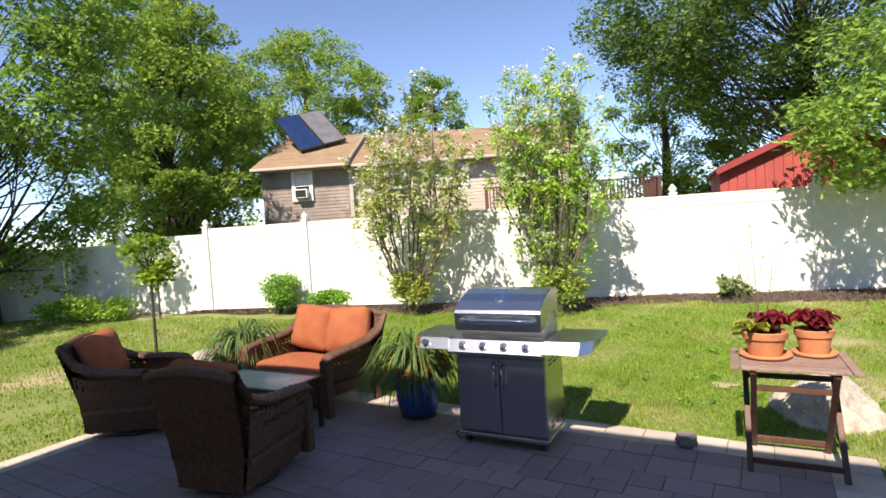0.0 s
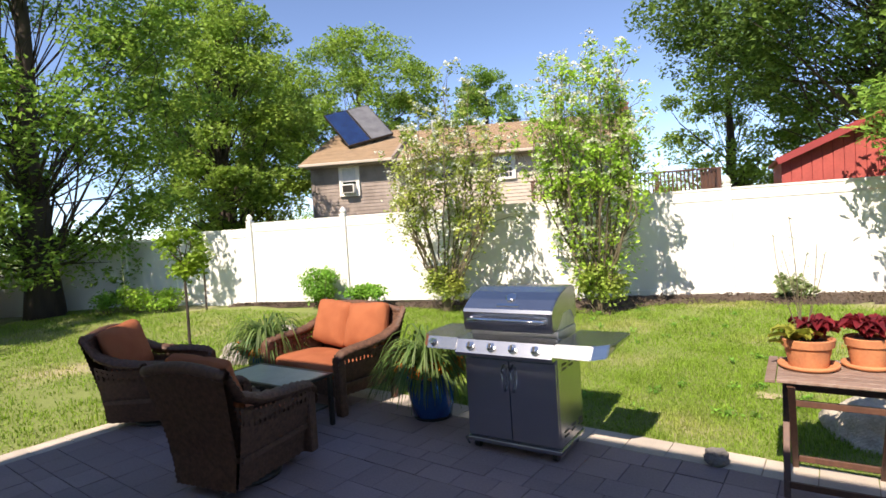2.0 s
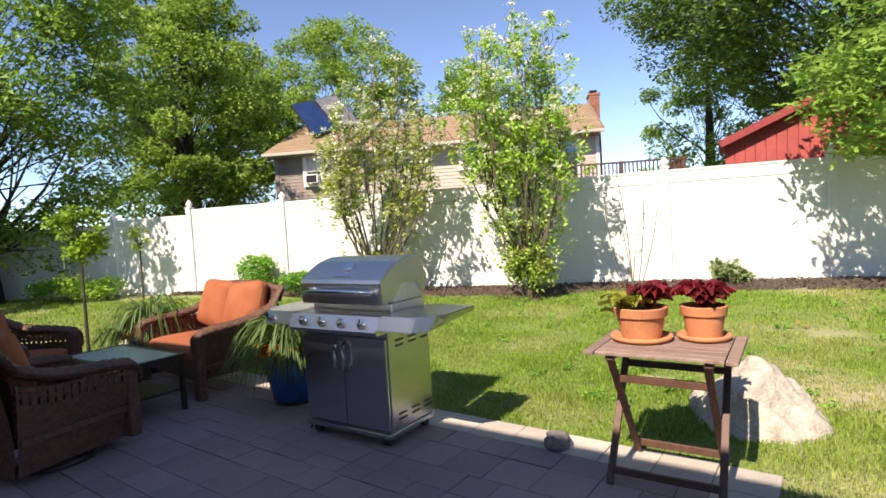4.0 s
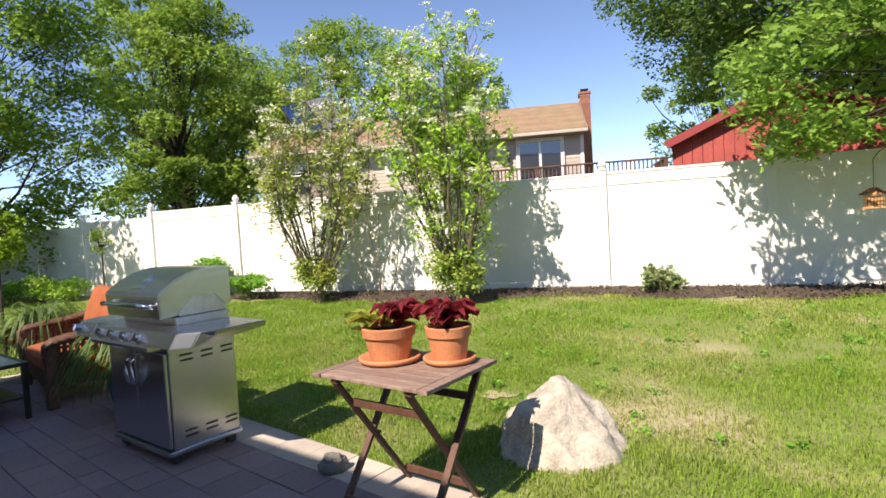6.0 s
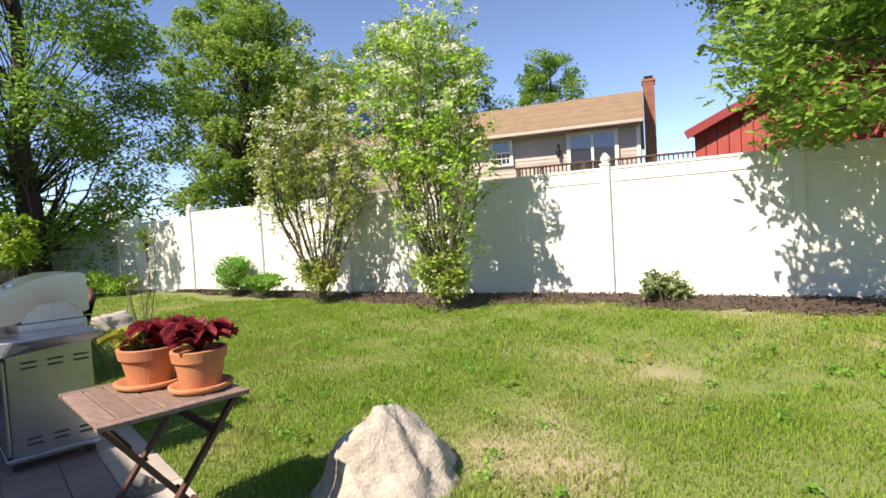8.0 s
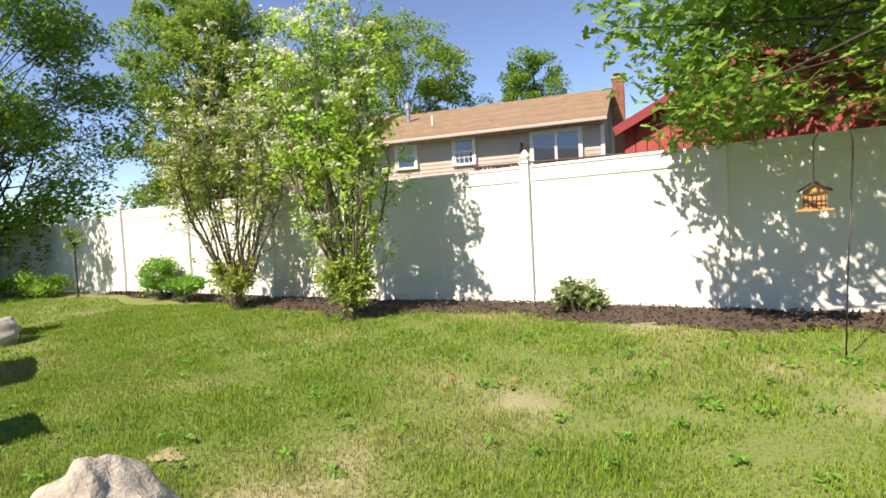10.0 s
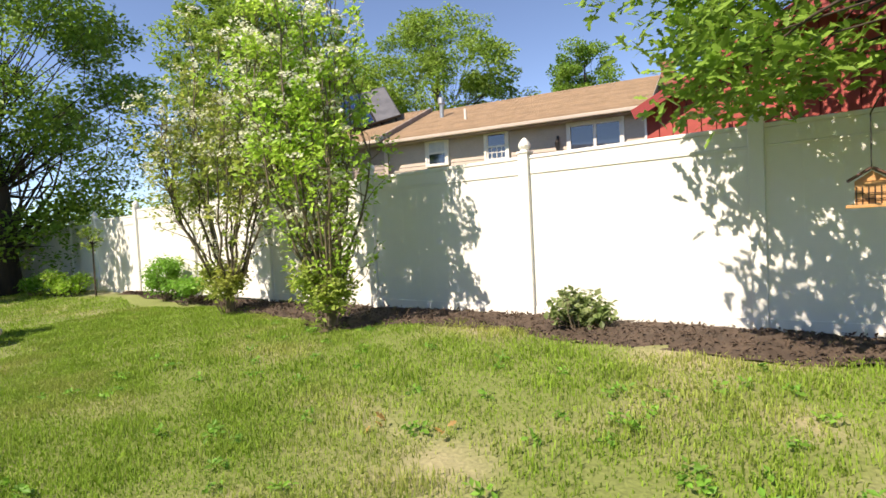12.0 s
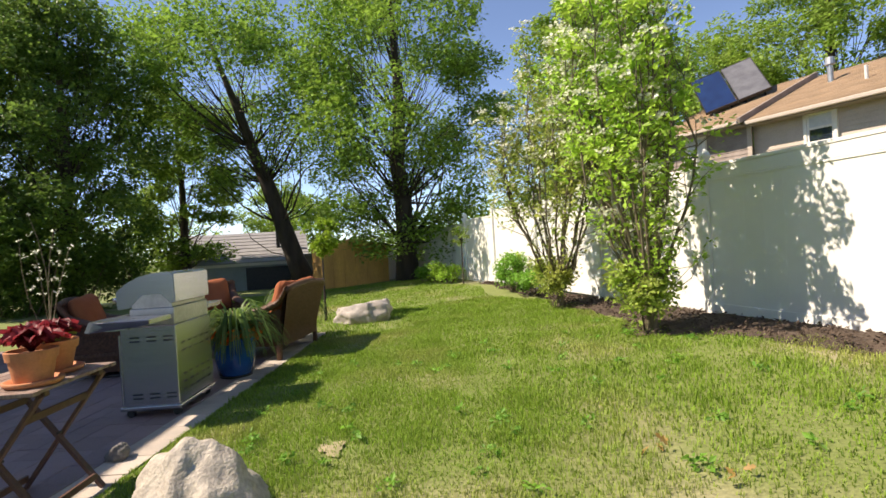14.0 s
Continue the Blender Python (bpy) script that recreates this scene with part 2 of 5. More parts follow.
def leaves(name, centres, size, material, parent=None, label="", aspect=0.55, droop=0.3, lobes=False):
    """Folded leaves, each of four corners, with a random turn; lobed ones have eight."""
    c = np.asarray(centres, dtype=float)
    n = len(c)
    up = unit(n)
    up[:, 2] = np.abs(up[:, 2]) + 0.55
    up[:, 1] -= 0.15
    up /= np.linalg.norm(up, axis=1, keepdims=True)
    d = unit(n)
    d[:, 2] -= droop
    d -= up * np.sum(d * up, axis=1, keepdims=True)
    d /= np.maximum(np.linalg.norm(d, axis=1, keepdims=True), 1e-6)
    s = np.cross(d, up)
    ln = size * rng.uniform(0.6, 1.25, size=(n, 1))
    w = ln * aspect * 0.5
    if lobes:
        outline = ((0, 0), (0.25, 0.5), (0.35, 0.35), (0.55, 1.0), (0.62, 0.35), (0.8, 0.6), (1.0, 0.0))
        right = [c + d * ln * u + s * w * v + up * ln * 0.08 * v for u, v in outline]
        left = [c + d * ln * u - s * w * v + up * ln * 0.08 * v for u, v in outline[1:-1]]
        v = np.stack(right + left, 1).reshape(-1, 3)
        base = np.arange(n)[:, None] * 12
        tri = np.array([(0, 1, 2), (0, 2, 8), (0, 8, 7), (2, 3, 4), (2, 4, 10), (2, 10, 8), (8, 10, 9), (4, 5, 6), (4, 6, 10), (10, 6, 11)])
        f = (base[:, None, :] + tri[None]).reshape(-1, 3)
        return raw(name, v, f, material, parent, label)
    v = np.stack([c, c + d * ln * 0.5 + s * w + up * ln * 0.1, c + d * ln, c + d * ln * 0.5 - s * w + up * ln * 0.1], 1).reshape(-1, 3)
    base = np.arange(n)[:, None] * 4
    f = (base[:, None, :] + np.array([(0, 1, 2), (0, 2, 3)])[None]).reshape(-1, 3)
    return raw(name, v, f, material, parent, label)


def clump_points(centre, radii, n, hollow=0.45):
    """Points in an uneven ellipsoid, denser towards its skin."""
    u = unit(n)
    r = (hollow + (1 - hollow) * rng.random((n, 1))) ** 0.7
    r *= 1 + 0.25 * np.sin(u[:, :1] * 5 + centre[0] * 3) * np.cos(u[:, 1:2] * 4 + centre[2])
    return np.asarray(centre) + u * r * np.asarray(radii)


def limb(bm, a, b, r0, r1, bend=0.12, n=6, seg=5):
    a, b = Vector(a), Vector(b)
    ln = (b - a).length
    off = Vector(rng.normal(size=3)) * ln * bend
    pts = [a.lerp(b, t) + off * math.sin(math.pi * t) for t in np.linspace(0, 1, seg)]
    tube(bm, pts, [r0 + (r1 - r0) * t for t in np.linspace(0, 1, seg)], n)


def tree(name, base, height, crown_z, crown_r, trunk_r, clumps, per, size, material, label, lean=(0, 0), shape=1.0,
         clump_r=0.28, lobes=False, group="", spots=None):
    """Trunk, limbs to each clump of leaves, and a crown of single leaves with gaps between the clumps."""
    t = empty(name, pose(*base), label, "tree", group)
    bm = bmesh.new()
    top = Vector((lean[0], lean[1], height))
    spine = [Vector((0, 0, -0.15)).lerp(top, k) + Vector((rng.normal() * 0.04, rng.normal() * 0.04, 0)) * height * 0.1 * (k > 0.05) for k in np.linspace(0, 0.9, 8)]
    flare = [1.45, 1.02, 0.9, 0.78, 0.62, 0.46, 0.3, 0.14]
    tube(bm, spine, [trunk_r * q for q in flare], 12)
    pts = []
    rx, ry, rz = crown_r
    made = 0
    while made < clumps:
        u = unit(1)[0]
        rr = 0.45 + 0.6 * rng.random() ** 0.5
        p = np.array([u[0] * rx * rr, u[1] * ry * rr, crown_z + u[2] * rz * rr * shape])
        p[:2] += np.array(lean) * min(1.0, p[2] / height)
        if spots is not None:
            p = np.array(spots[made]) - np.array(base)
        made += 1
        cr = clump_r * min(rx, ry) * rng.uniform(0.7, 1.3)
        k = min(0.98, max(0.2 if spots is None else 0.5, (p[2] - rz * 0.25) / height * 0.85))
        root = spine[int(k * 7)]
        limb(bm, root, p, trunk_r * (0.2 if made % 6 == 0 else 0.085) * (1 - 0.5 * k), trunk_r * 0.015)
        pts.append(clump_points(p, (cr, cr, cr * 0.62), per))
    part("trunk", bm, M_BARK, t, smooth=True)
    leaves("crown", np.concatenate(pts), size, material, t, lobes=lobes)
    return t


def lawn_z(x, y):
    """The lawn climbs gently from the patio to the fence and falls away far to the west."""
    x, y = np.asarray(x), np.asarray(y)
    beyond = y - 5.36 + 0.302 * np.clip(x + 1.31, -3.0, 3.4)
    z = np.clip(0.046 * np.minimum(y - 4.6, beyond), -0.02, 0.28)
    fall = np.clip((-14.0 - np.asarray(x)) / 10.0, 0, 1)
    return z - 0.35 * fall


# ---- ground ----
def build_ground():
    xs = np.concatenate([[-900, -300, -100, -50], np.arange(-30, 16.1, 0.25), [30, 60, 150, 900]])
    ys = np.concatenate([[-900, -200, -60, -20], np.arange(-6, 30.1, 0.25), [45, 70, 150, 900]])
    X, Y = np.meshgrid(xs, ys)
    Z = lawn_z(X, Y) - 0.012 + 0.012 * np.sin(X * 2.1 + Y) * np.cos(Y * 1.7 - X * 0.6)
    v = np.stack([X, Y, Z], -1).reshape(-1, 3)
    w = len(xs)
    i = np.arange(len(ys) - 1)[:, None] * w + np.arange(w - 1)[None]
    f = np.stack([i, i + 1, i + w + 1, i + w], -1).reshape(-1, 4)
    tagged(raw("ground", v, f, M_LAWN, smooth=True), "lawn ground with bare tan patches", "ground", kind="structure")


build_ground()

# ---- patio frame: edge line and directions ----
PATIO = pose(-1.31, 5.36, 0, 0, 0, -16.8)      # x runs along the far edge, y away from the house


def patio_base():
    bm = boxm(-3.1, 3.42, -7.0, 0.0, -0.2, -0.012)
    ob = part("patio_bed", bm, M_JOINT)
    ob.matrix_basis = PATIO
    return tagged(ob, "sand bed between the patio pavers", "patio", kind="structure")


patio = patio_base()


# ---- white vinyl fence ----
def fence_bay(name, m, length, height, label, first=True, last=False):
    """One bay: posts with caps, top rail, bottom rail and tongued boards."""
    f = empty(name, m, label, "fence", "white fence bays")
    posts = ([0.0] if first else []) + ([length] if last else [])
    for x in posts:
        p = part("post", boxm(x - 0.064, x + 0.064, -0.064, 0.064, -0.2, height + 0.03, 0.006), M_VINYL, f)
        cap = bmesh.new()
        tube(cap, [(x, 0, height + 0.03), (x, 0, height + 0.055)], [0.105, 0.105], 4)
        bmesh.ops.rotate(cap, cent=(x, 0, 0), matrix=Matrix.Rotation(math.pi / 4, 3, "Z"), verts=cap.verts)
        prof = [(0.055, 0.055), (0.05, 0.075), (0.068, 0.095), (0.075, 0.12), (0.062, 0.155), (0.035, 0.19), (0.012, 0.215)]
        tube(cap, [(x, 0, height + z) for r, z in prof], [r for r, z in prof], 12)
        part("post_cap", cap, M_VINYL, p, smooth=False)
    part("top_rail", boxm(0.0645, length - 0.0645, -0.03, 0.03, height - 0.04, height, 0.006), M_VINYL, f)
    part("upper_board", boxm(0.0645, length - 0.0645, -0.02, 0.02, height - 0.19, height - 0.043, 0.004), M_VINYL, f)
    part("middle_rail", boxm(0.0645, length - 0.0645, -0.026, 0.026, height - 0.215, height - 0.193, 0.004), M_VINYL, f)
    part("bottom_rail", boxm(0.0645, length - 0.0645, -0.026, 0.026, 0.0, 0.12, 0.005), M_VINYL, f)
    n = max(2, int(length / 0.28))
    w = (length - 0.129) / n
    for i in range(n):
        part("board", boxm(0.0645 + i * w, 0.0645 + (i + 1) * w - 0.0006, -0.014, 0.014, 0.118, height - 0.214), M_VINYL, f)
    return f


FENCE_Y = 10.95
POSTS = (-12.5, -10.82, -8.42, -5.87, -3.33, -0.79, 1.76, 4.13, 6.55, 9.0, 11.5, 14.0)
DROP = {0: 0.22, 1: 0.12}                       # the ground falls away at the west end, and the bays step down with it
for i, (xa, xb) in enumerate(zip(POSTS, POSTS[1:])):
    fence_bay("fence_bay", pose(xa, FENCE_Y, 0.27 - DROP.get(i, 0.0)), xb - xa, 1.89, "white vinyl privacy fence bay with a pointed post cap", last=(xb == 14.0))
fence_bay("fence_bay", pose(-12.565, 10.93, 0.06, 0, 0, 198.8), 2.2, 1.86, "white vinyl fence bay in tree shade behind the trunk", first=False, last=True)
fence_bay("fence_bay", pose(-14.65, 10.22, -0.05, 0, 0, 198.8), 2.4, 1.35, "lower white vinyl fence bay behind the shade tree", first=False, last=True)


# mulch bed along the fence
def mulch_bed():
    xs = np.arange(-9.0, 12.0, 0.12)
    ts = np.linspace(0, 1, 12)
    edge = 10.05 + 0.12 * np.sin(xs * 1.3) + 0.06 * np.sin(xs * 3.7 + 1) + 0.55 * np.clip((-xs - 3.0) / 3.0, 0, 1) - 0.1 * np.clip((xs - 3) / 3, 0, 1)
    edge -= 0.6 * np.exp(-((xs + 0.3) / 0.55) ** 2) + 0.25 * np.exp(-((xs + 3.2) / 0.5) ** 2)
    X = np.repeat(xs[:, None], 12, 1)
    Y = edge[:, None] * (1 - ts) + (FENCE_Y + 0.02) * ts
    Z = lawn_z(X, Y) + 0.05 * np.sin(np.pi * np.clip(ts * 0.9 + 0.03, 0, 1)) - 0.012 + rng.normal(size=X.shape) * 0.012
    v = np.stack([X, Y, Z], -1).reshape(-1, 3)
    i = np.arange(len(xs) - 1)[:, None] * 12 + np.arange(11)[None]
    f = np.stack([i, i + 12, i + 13, i + 1], -1).reshape(-1, 4)
    tagged(raw("mulch_bed", v, f, M_SOIL, smooth=True), "dark brown mulch bed along the fence", "flower bed", kind="structure")
    n = 9000
    cx, t = rng.uniform(-8.9, 11.8, n), rng.random(n)
    cy = np.interp(cx, xs, edge) * (1 - t) + 10.9 * t
    c = np.stack([cx, cy, lawn_z(cx, cy) + 0.02 + 0.03 * np.sin(np.pi * t)], 1)
    tagged(leaves("mulch_chips", c, 0.05, M_SOIL, aspect=0.5, droop=0.0), "loose bark chips on the mulch bed", "mulch", kind="stuff")


mulch_bed()


# ---- our house behind the camera (throws the shade on the patio) ----
def own_house():
    h = empty("house_wall", pose(-5.4, 1.12, 0, 0, 0, -15), "two-storey clapboard house wall behind the patio", "house", kind="structure")
    bm = bmesh.new()
    n = 44
    for i in range(n):
        z = 0.0 + i * 0.12
        box(bm, 0, 17, -0.3 - 0.02, -0.28 + 0.006 * (i % 2), z, z + 0.118)
    part("wall", bm, M_HOUSEWALL, h)
    part("back_wall", boxm(0, 17, -8.0, -0.325, -0.1, 5.2), M_HOUSEWALL, h)
    bm = bmesh.new()
    prism(bm, [(0.0, 5.12), (0.0, 5.28), (-4.1, 7.0), (-8.3, 5.28), (-8.3, 5.12)], -0.15, 17.2)
    part("roof", bm, M_GREYROOF, h)
    part("step", boxm(4.6, 6.6, -0.27, 0.95, -0.05, 0.17, 0.02), M_BORDER, h)
    part("step", boxm(4.6, 6.6, -0.27, 0.6, 0.175, 0.34, 0.02), M_BORDER, h)


own_house()


# ---- neighbour's house ----
def window_unit(parent, name, x, y, z0, z1, w, grid=False, ac=False):
    win = part(name, boxm(x - w / 2, x + w / 2, y - 0.02, y + 0.03, z0, z1), M_DARKGLASS, parent, "double-hung window with white frame")
    t = 0.09
    for a in ((x - w / 2 - t, x - w / 2, z0 - t, z1 + t), (x + w / 2, x + w / 2 + t, z0 - t, z1 + t), (x - w / 2, x + w / 2, z1, z1 + t), (x - w / 2, x + w / 2, z0 - t, z0)):
        part("window_frame", boxm(a[0], a[1], y - 0.07, y + 0.03, a[2], a[3], 0.006), M_TRIM, win)
    zm = (z0 + z1) / 2
    part("sash_rail", boxm(x - w / 2, x + w / 2, y - 0.05, y - 0.022, zm - 0.03, zm + 0.03, 0.004), M_TRIM, win)
    for s in (-1, 1):
        part("sash_stile", boxm(x + s * (w / 2 - 0.03) - 0.025, x + s * (w / 2 - 0.03) + 0.025, y - 0.045, y - 0.023, z0, z1), M_TRIM, win)
    if grid:
        for k in (1, 2, 3):
            part("muntin", boxm(x - w / 2 + w * k / 4 - 0.012, x - w / 2 + w * k / 4 + 0.012, y - 0.035, y - 0.024, z0, zm - 0.03), M_TRIM, win)
        part("muntin", boxm(x - w / 2, x + w / 2, y - 0.034, y - 0.0235, (z0 + zm) / 2 - 0.012, (z0 + zm) / 2 + 0.012), M_TRIM, win)
    else:
        part("blind", boxm(x - w / 2 + 0.055, x + w / 2 - 0.055, y - 0.03, y - 0.022, zm + 0.03, z1), M_CURTAIN, win)
    if ac:
        a = part("air_conditioner", boxm(x - 0.25, x + 0.25, y - 0.3, y - 0.03, z0 + 0.02, z0 + 0.36, 0.02), M_TRIM, win, "white window air conditioner")
        part("grille", boxm(x - 0.2, x + 0.2, y - 0.31, y - 0.302, z0 + 0.06, z0 + 0.32), M_DARKMETAL, a)


def clapboards(parent, x0, x1, y, z0, z1, material, step=0.13):
    wall = part("wall", boxm(x0, x1, y, y + 0.15, z0, z1), material, parent)
    for z in np.arange(z0, z1 - 0.01, step):
        bm = bmesh.new()
        vs = [bm.verts.new(p) for p in ((x0, y - 0.022, z), (x1, y - 0.022, z), (x1, y - 0.004, min(z + step, z1)), (x0, y - 0.004, min(z + step, z1)), (x0, y, z), (x1, y, z))]
        bm.faces.new(vs[:4])
        bm.faces.new((vs[4], vs[5], vs[1], vs[0]))
        part("clapboard", bm, material, wall)


def shingle_roof(parent, x0, x1, y0, z0, y1, z1, material, label):
    """A sloping deck with overlapping courses."""
    roof = bmesh.new()
    prism(roof, [(y0, z0), (y1, z1), (y1, z1 + 0.1), (y0, z0 + 0.1)], x0, x1)
    deck_part = part("roof", roof, material, parent, label)
    n = 26
    for i in range(n):
        roof = bmesh.new()
        a, b = i / n, (i + 1.15) / n
        ya, za, yb, zb = y0 + (y1 - y0) * a, z0 + (z1 - z0) * a + 0.1, y0 + (y1 - y0) * min(b, 1), z0 + (z1 - z0) * min(b, 1) + 0.1
        prism(roof, [(ya, za), (yb, zb + 0.002), (yb, zb + 0.006), (ya, za + 0.018)], x0, x1)
        part("shingle_course", roof, material, deck_part)
    return deck_part


HOUSE = pose(0.15, 21.3, 0, 0, 0, 11)      # x along its front wall, y away from the fence


def neighbour_house():
    h = empty("neighbour_house", HOUSE, "beige clapboard house with a tan shingle roof behind the fence", "house")
    clapboards(h, -8.7, 0.0, 0.0, 0.3, 4.46, M_SIDING)
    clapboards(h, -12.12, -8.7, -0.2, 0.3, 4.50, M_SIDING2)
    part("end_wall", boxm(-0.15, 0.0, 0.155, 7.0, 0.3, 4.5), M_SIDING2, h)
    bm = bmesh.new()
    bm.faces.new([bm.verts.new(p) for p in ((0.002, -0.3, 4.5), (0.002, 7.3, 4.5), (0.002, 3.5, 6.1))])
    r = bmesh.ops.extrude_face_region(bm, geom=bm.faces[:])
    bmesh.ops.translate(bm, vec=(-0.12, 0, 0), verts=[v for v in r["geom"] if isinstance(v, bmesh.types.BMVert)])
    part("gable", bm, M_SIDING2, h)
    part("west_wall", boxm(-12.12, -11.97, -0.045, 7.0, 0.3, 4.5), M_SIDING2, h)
    part("rear_wall", boxm(-11.95, -0.2, 6.85, 7.0, 0.3, 4.5), M_SIDING, h)
    shingle_roof(h, -8.65, 0.12, -0.5, 4.40, 3.5, 6.08, M_SHINGLE, "tan shingle roof slope")
    shingle_roof(h, -12.36, -8.65, -0.7, 4.44, 3.5, 6.20, M_SHINGLE, "tan shingle roof slope")
    shingle_roof(h, -12.36, 0.12, 7.5, 4.4, 3.5, 6.07, M_SHINGLE, "tan shingle rear roof slope")
    slope = Matrix.Rotation(math.atan2(1.76, 4.2), 4, "X")
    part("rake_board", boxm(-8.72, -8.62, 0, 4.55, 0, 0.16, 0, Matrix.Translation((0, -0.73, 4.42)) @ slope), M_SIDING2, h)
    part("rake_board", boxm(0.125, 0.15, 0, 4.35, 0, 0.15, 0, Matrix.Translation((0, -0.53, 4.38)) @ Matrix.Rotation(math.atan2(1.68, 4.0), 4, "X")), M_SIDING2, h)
    part("gutter", boxm(-8.6, 0.15, -0.61, -0.505, 4.36, 4.47, 0.02), M_SIDING, h)
    part("gutter", boxm(-12.4, -8.7, -0.81, -0.705, 4.40, 4.51, 0.02), M_SIDING, h)
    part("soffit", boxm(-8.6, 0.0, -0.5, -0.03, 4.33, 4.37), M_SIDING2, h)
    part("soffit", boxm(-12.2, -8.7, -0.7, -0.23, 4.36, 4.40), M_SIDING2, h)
    part("corner_board", boxm(-8.76, -8.62, -0.25, -0.225, 0.3, 4.36), M_SIDING, h)
    part("corner_board", boxm(-0.1, 0.02, -0.05, -0.024, 0.3, 4.33), M_TRIM, h)
    part("corner_board", boxm(-12.15, -12.02, -0.25, -0.225, 0.3, 4.36), M_SIDING2, h)
    window_unit(h, "window", -10.58, -0.24, 3.30, 4.30, 0.64, ac=True)
    window_unit(h, "window", -6.76, -0.04, 3.56, 4.28, 0.70)
    window_unit(h, "window", -4.6, -0.04, 3.52, 4.28, 0.68, grid=True)
    d = part("sliding_door", boxm(-2.2, -0.78, -0.06, -0.03, 2.3, 4.2), M_DARKGLASS, h, "white-framed glass sliding door")
    for a in ((-2.33, -2.2, 2.3, 4.33), (-0.78, -0.65, 2.3, 4.33), (-2.2, -0.78, 4.2, 4.33), (-1.53, -1.44, 2.3, 4.2)):
        part("door_frame", boxm(a[0], a[1], -0.11, -0.025, a[2], a[3], 0.008), M_TRIM, d)
    w = part("wall_lamp", boxm(-2.64, -2.56, -0.08, -0.03, 3.6, 4.0, 0.01), M_DARKMETAL, h, "black outdoor wall lamp")
    bm = bmesh.new()
    tube(bm, [(-2.6, -0.15, 3.55), (-2.6, -0.15, 3.78), (-2.6, -0.15, 3.9)], [0.05, 0.08, 0.02], 8)
    part("lantern", bm, M_DARKMETAL, w)
    # chimney of single bricks
    c = part("chimney", boxm(0.16, 0.56, 3.2, 3.9, 0.2, 6.42), M_MORTAR, h, "red brick chimney")
    part("chimney_cap", boxm(0.12, 0.6, 3.15, 3.95, 6.42, 6.52, 0.01), M_BRICK, c)
    bm = bmesh.new()
    tube(bm, [(0.36, 3.55, 6.525), (0.36, 3.55, 6.64)], 0.11, 12)
    part("flue", bm, M_DARKMETAL, c)
    part("flue_lid", boxm(0.2, 0.52, 3.38, 3.72, 6.642, 6.67), M_DARKMETAL, c)
    first = None
    for r in range(46):
        for k in range(2):
            if first is None:
                b = first = part("brick", boxm(0, 0.193, -0.014, 0.014, 0, 0.062), M_BRICK, c)
            else:
                b = new("brick", first.data)
                b.parent = c
            b.location = (0.16 + k * 0.2 + (0.003 if r % 2 else 0), 3.19, 3.0 + r * 0.074)
    bm = bmesh.new()
    tube(bm, [(-7.5, 2.0, 5.35), (-7.5, 2.0, 6.05), (-7.5, 2.0, 6.06), (-7.5, 2.0, 6.28)], [0.08, 0.08, 0.14, 0.12], 12)
    part("roof_vent", bm, M_STEEL_DULL, h, "grey metal roof vent")
    bm = bmesh.new()
    tube(bm, [(-6.1, 1.0, 4.95), (-6.1, 1.0, 5.5)], 0.045, 10)
    part("vent_pipe", bm, M_TRIM, h, "white plastic vent pipe")
    return h


neighbour_house()


def solar_panel(m, material, label):
    s = empty("solar_panel", m, label, "solar panel", "solar collectors on the roof")
    part("glass", boxm(0.03, 1.0, 0.03, 2.27, 0.05, 0.09), material, s)
    for a in ((0, 0.03, 0, 2.3), (1.0, 1.03, 0, 2.3), (0.03, 1.0, 0, 0.03), (0.03, 1.0, 2.27, 2.3)):
        part("frame", boxm(*a, 0, 0.1, 0.004), M_DARKMETAL, s)
    part("support", boxm(0.2, 0.26, 0.15, 0.21, -0.4, 0.0), M_DARKMETAL, s)
    part("support", boxm(0.8, 0.86, 0.15, 0.21, -0.55, 0.0), M_DARKMETAL, s)
    part("support", boxm(0.5, 0.56, 1.6, 1.66, -1.5, 0.0), M_DARKMETAL, s)


def panel_pose(o, along, up):
    x = Vector(along).normalized()
    y = (Vector(up) - x * Vector(up).dot(x)).normalized()
    z = x.cross(y)
    return Matrix.Translation(o) @ Matrix((x, y, z)).transposed().to_4x4()


ALONG, UP = Vector((1.55, 1.2, 0.55)), Vector((-1.45, 0.95, 1.5))
CORNER = Vector((-10.85, 0.75, 5.25))
solar_panel(HOUSE @ panel_pose(CORNER, ALONG, UP), M_SOLAR, "dark blue glossy solar panel tilted above the roof")
solar_panel(HOUSE @ panel_pose(CORNER + ALONG.normalized() * 1.06, ALONG, UP), M_SOLAR2, "matt grey solar collector tilted above the roof")


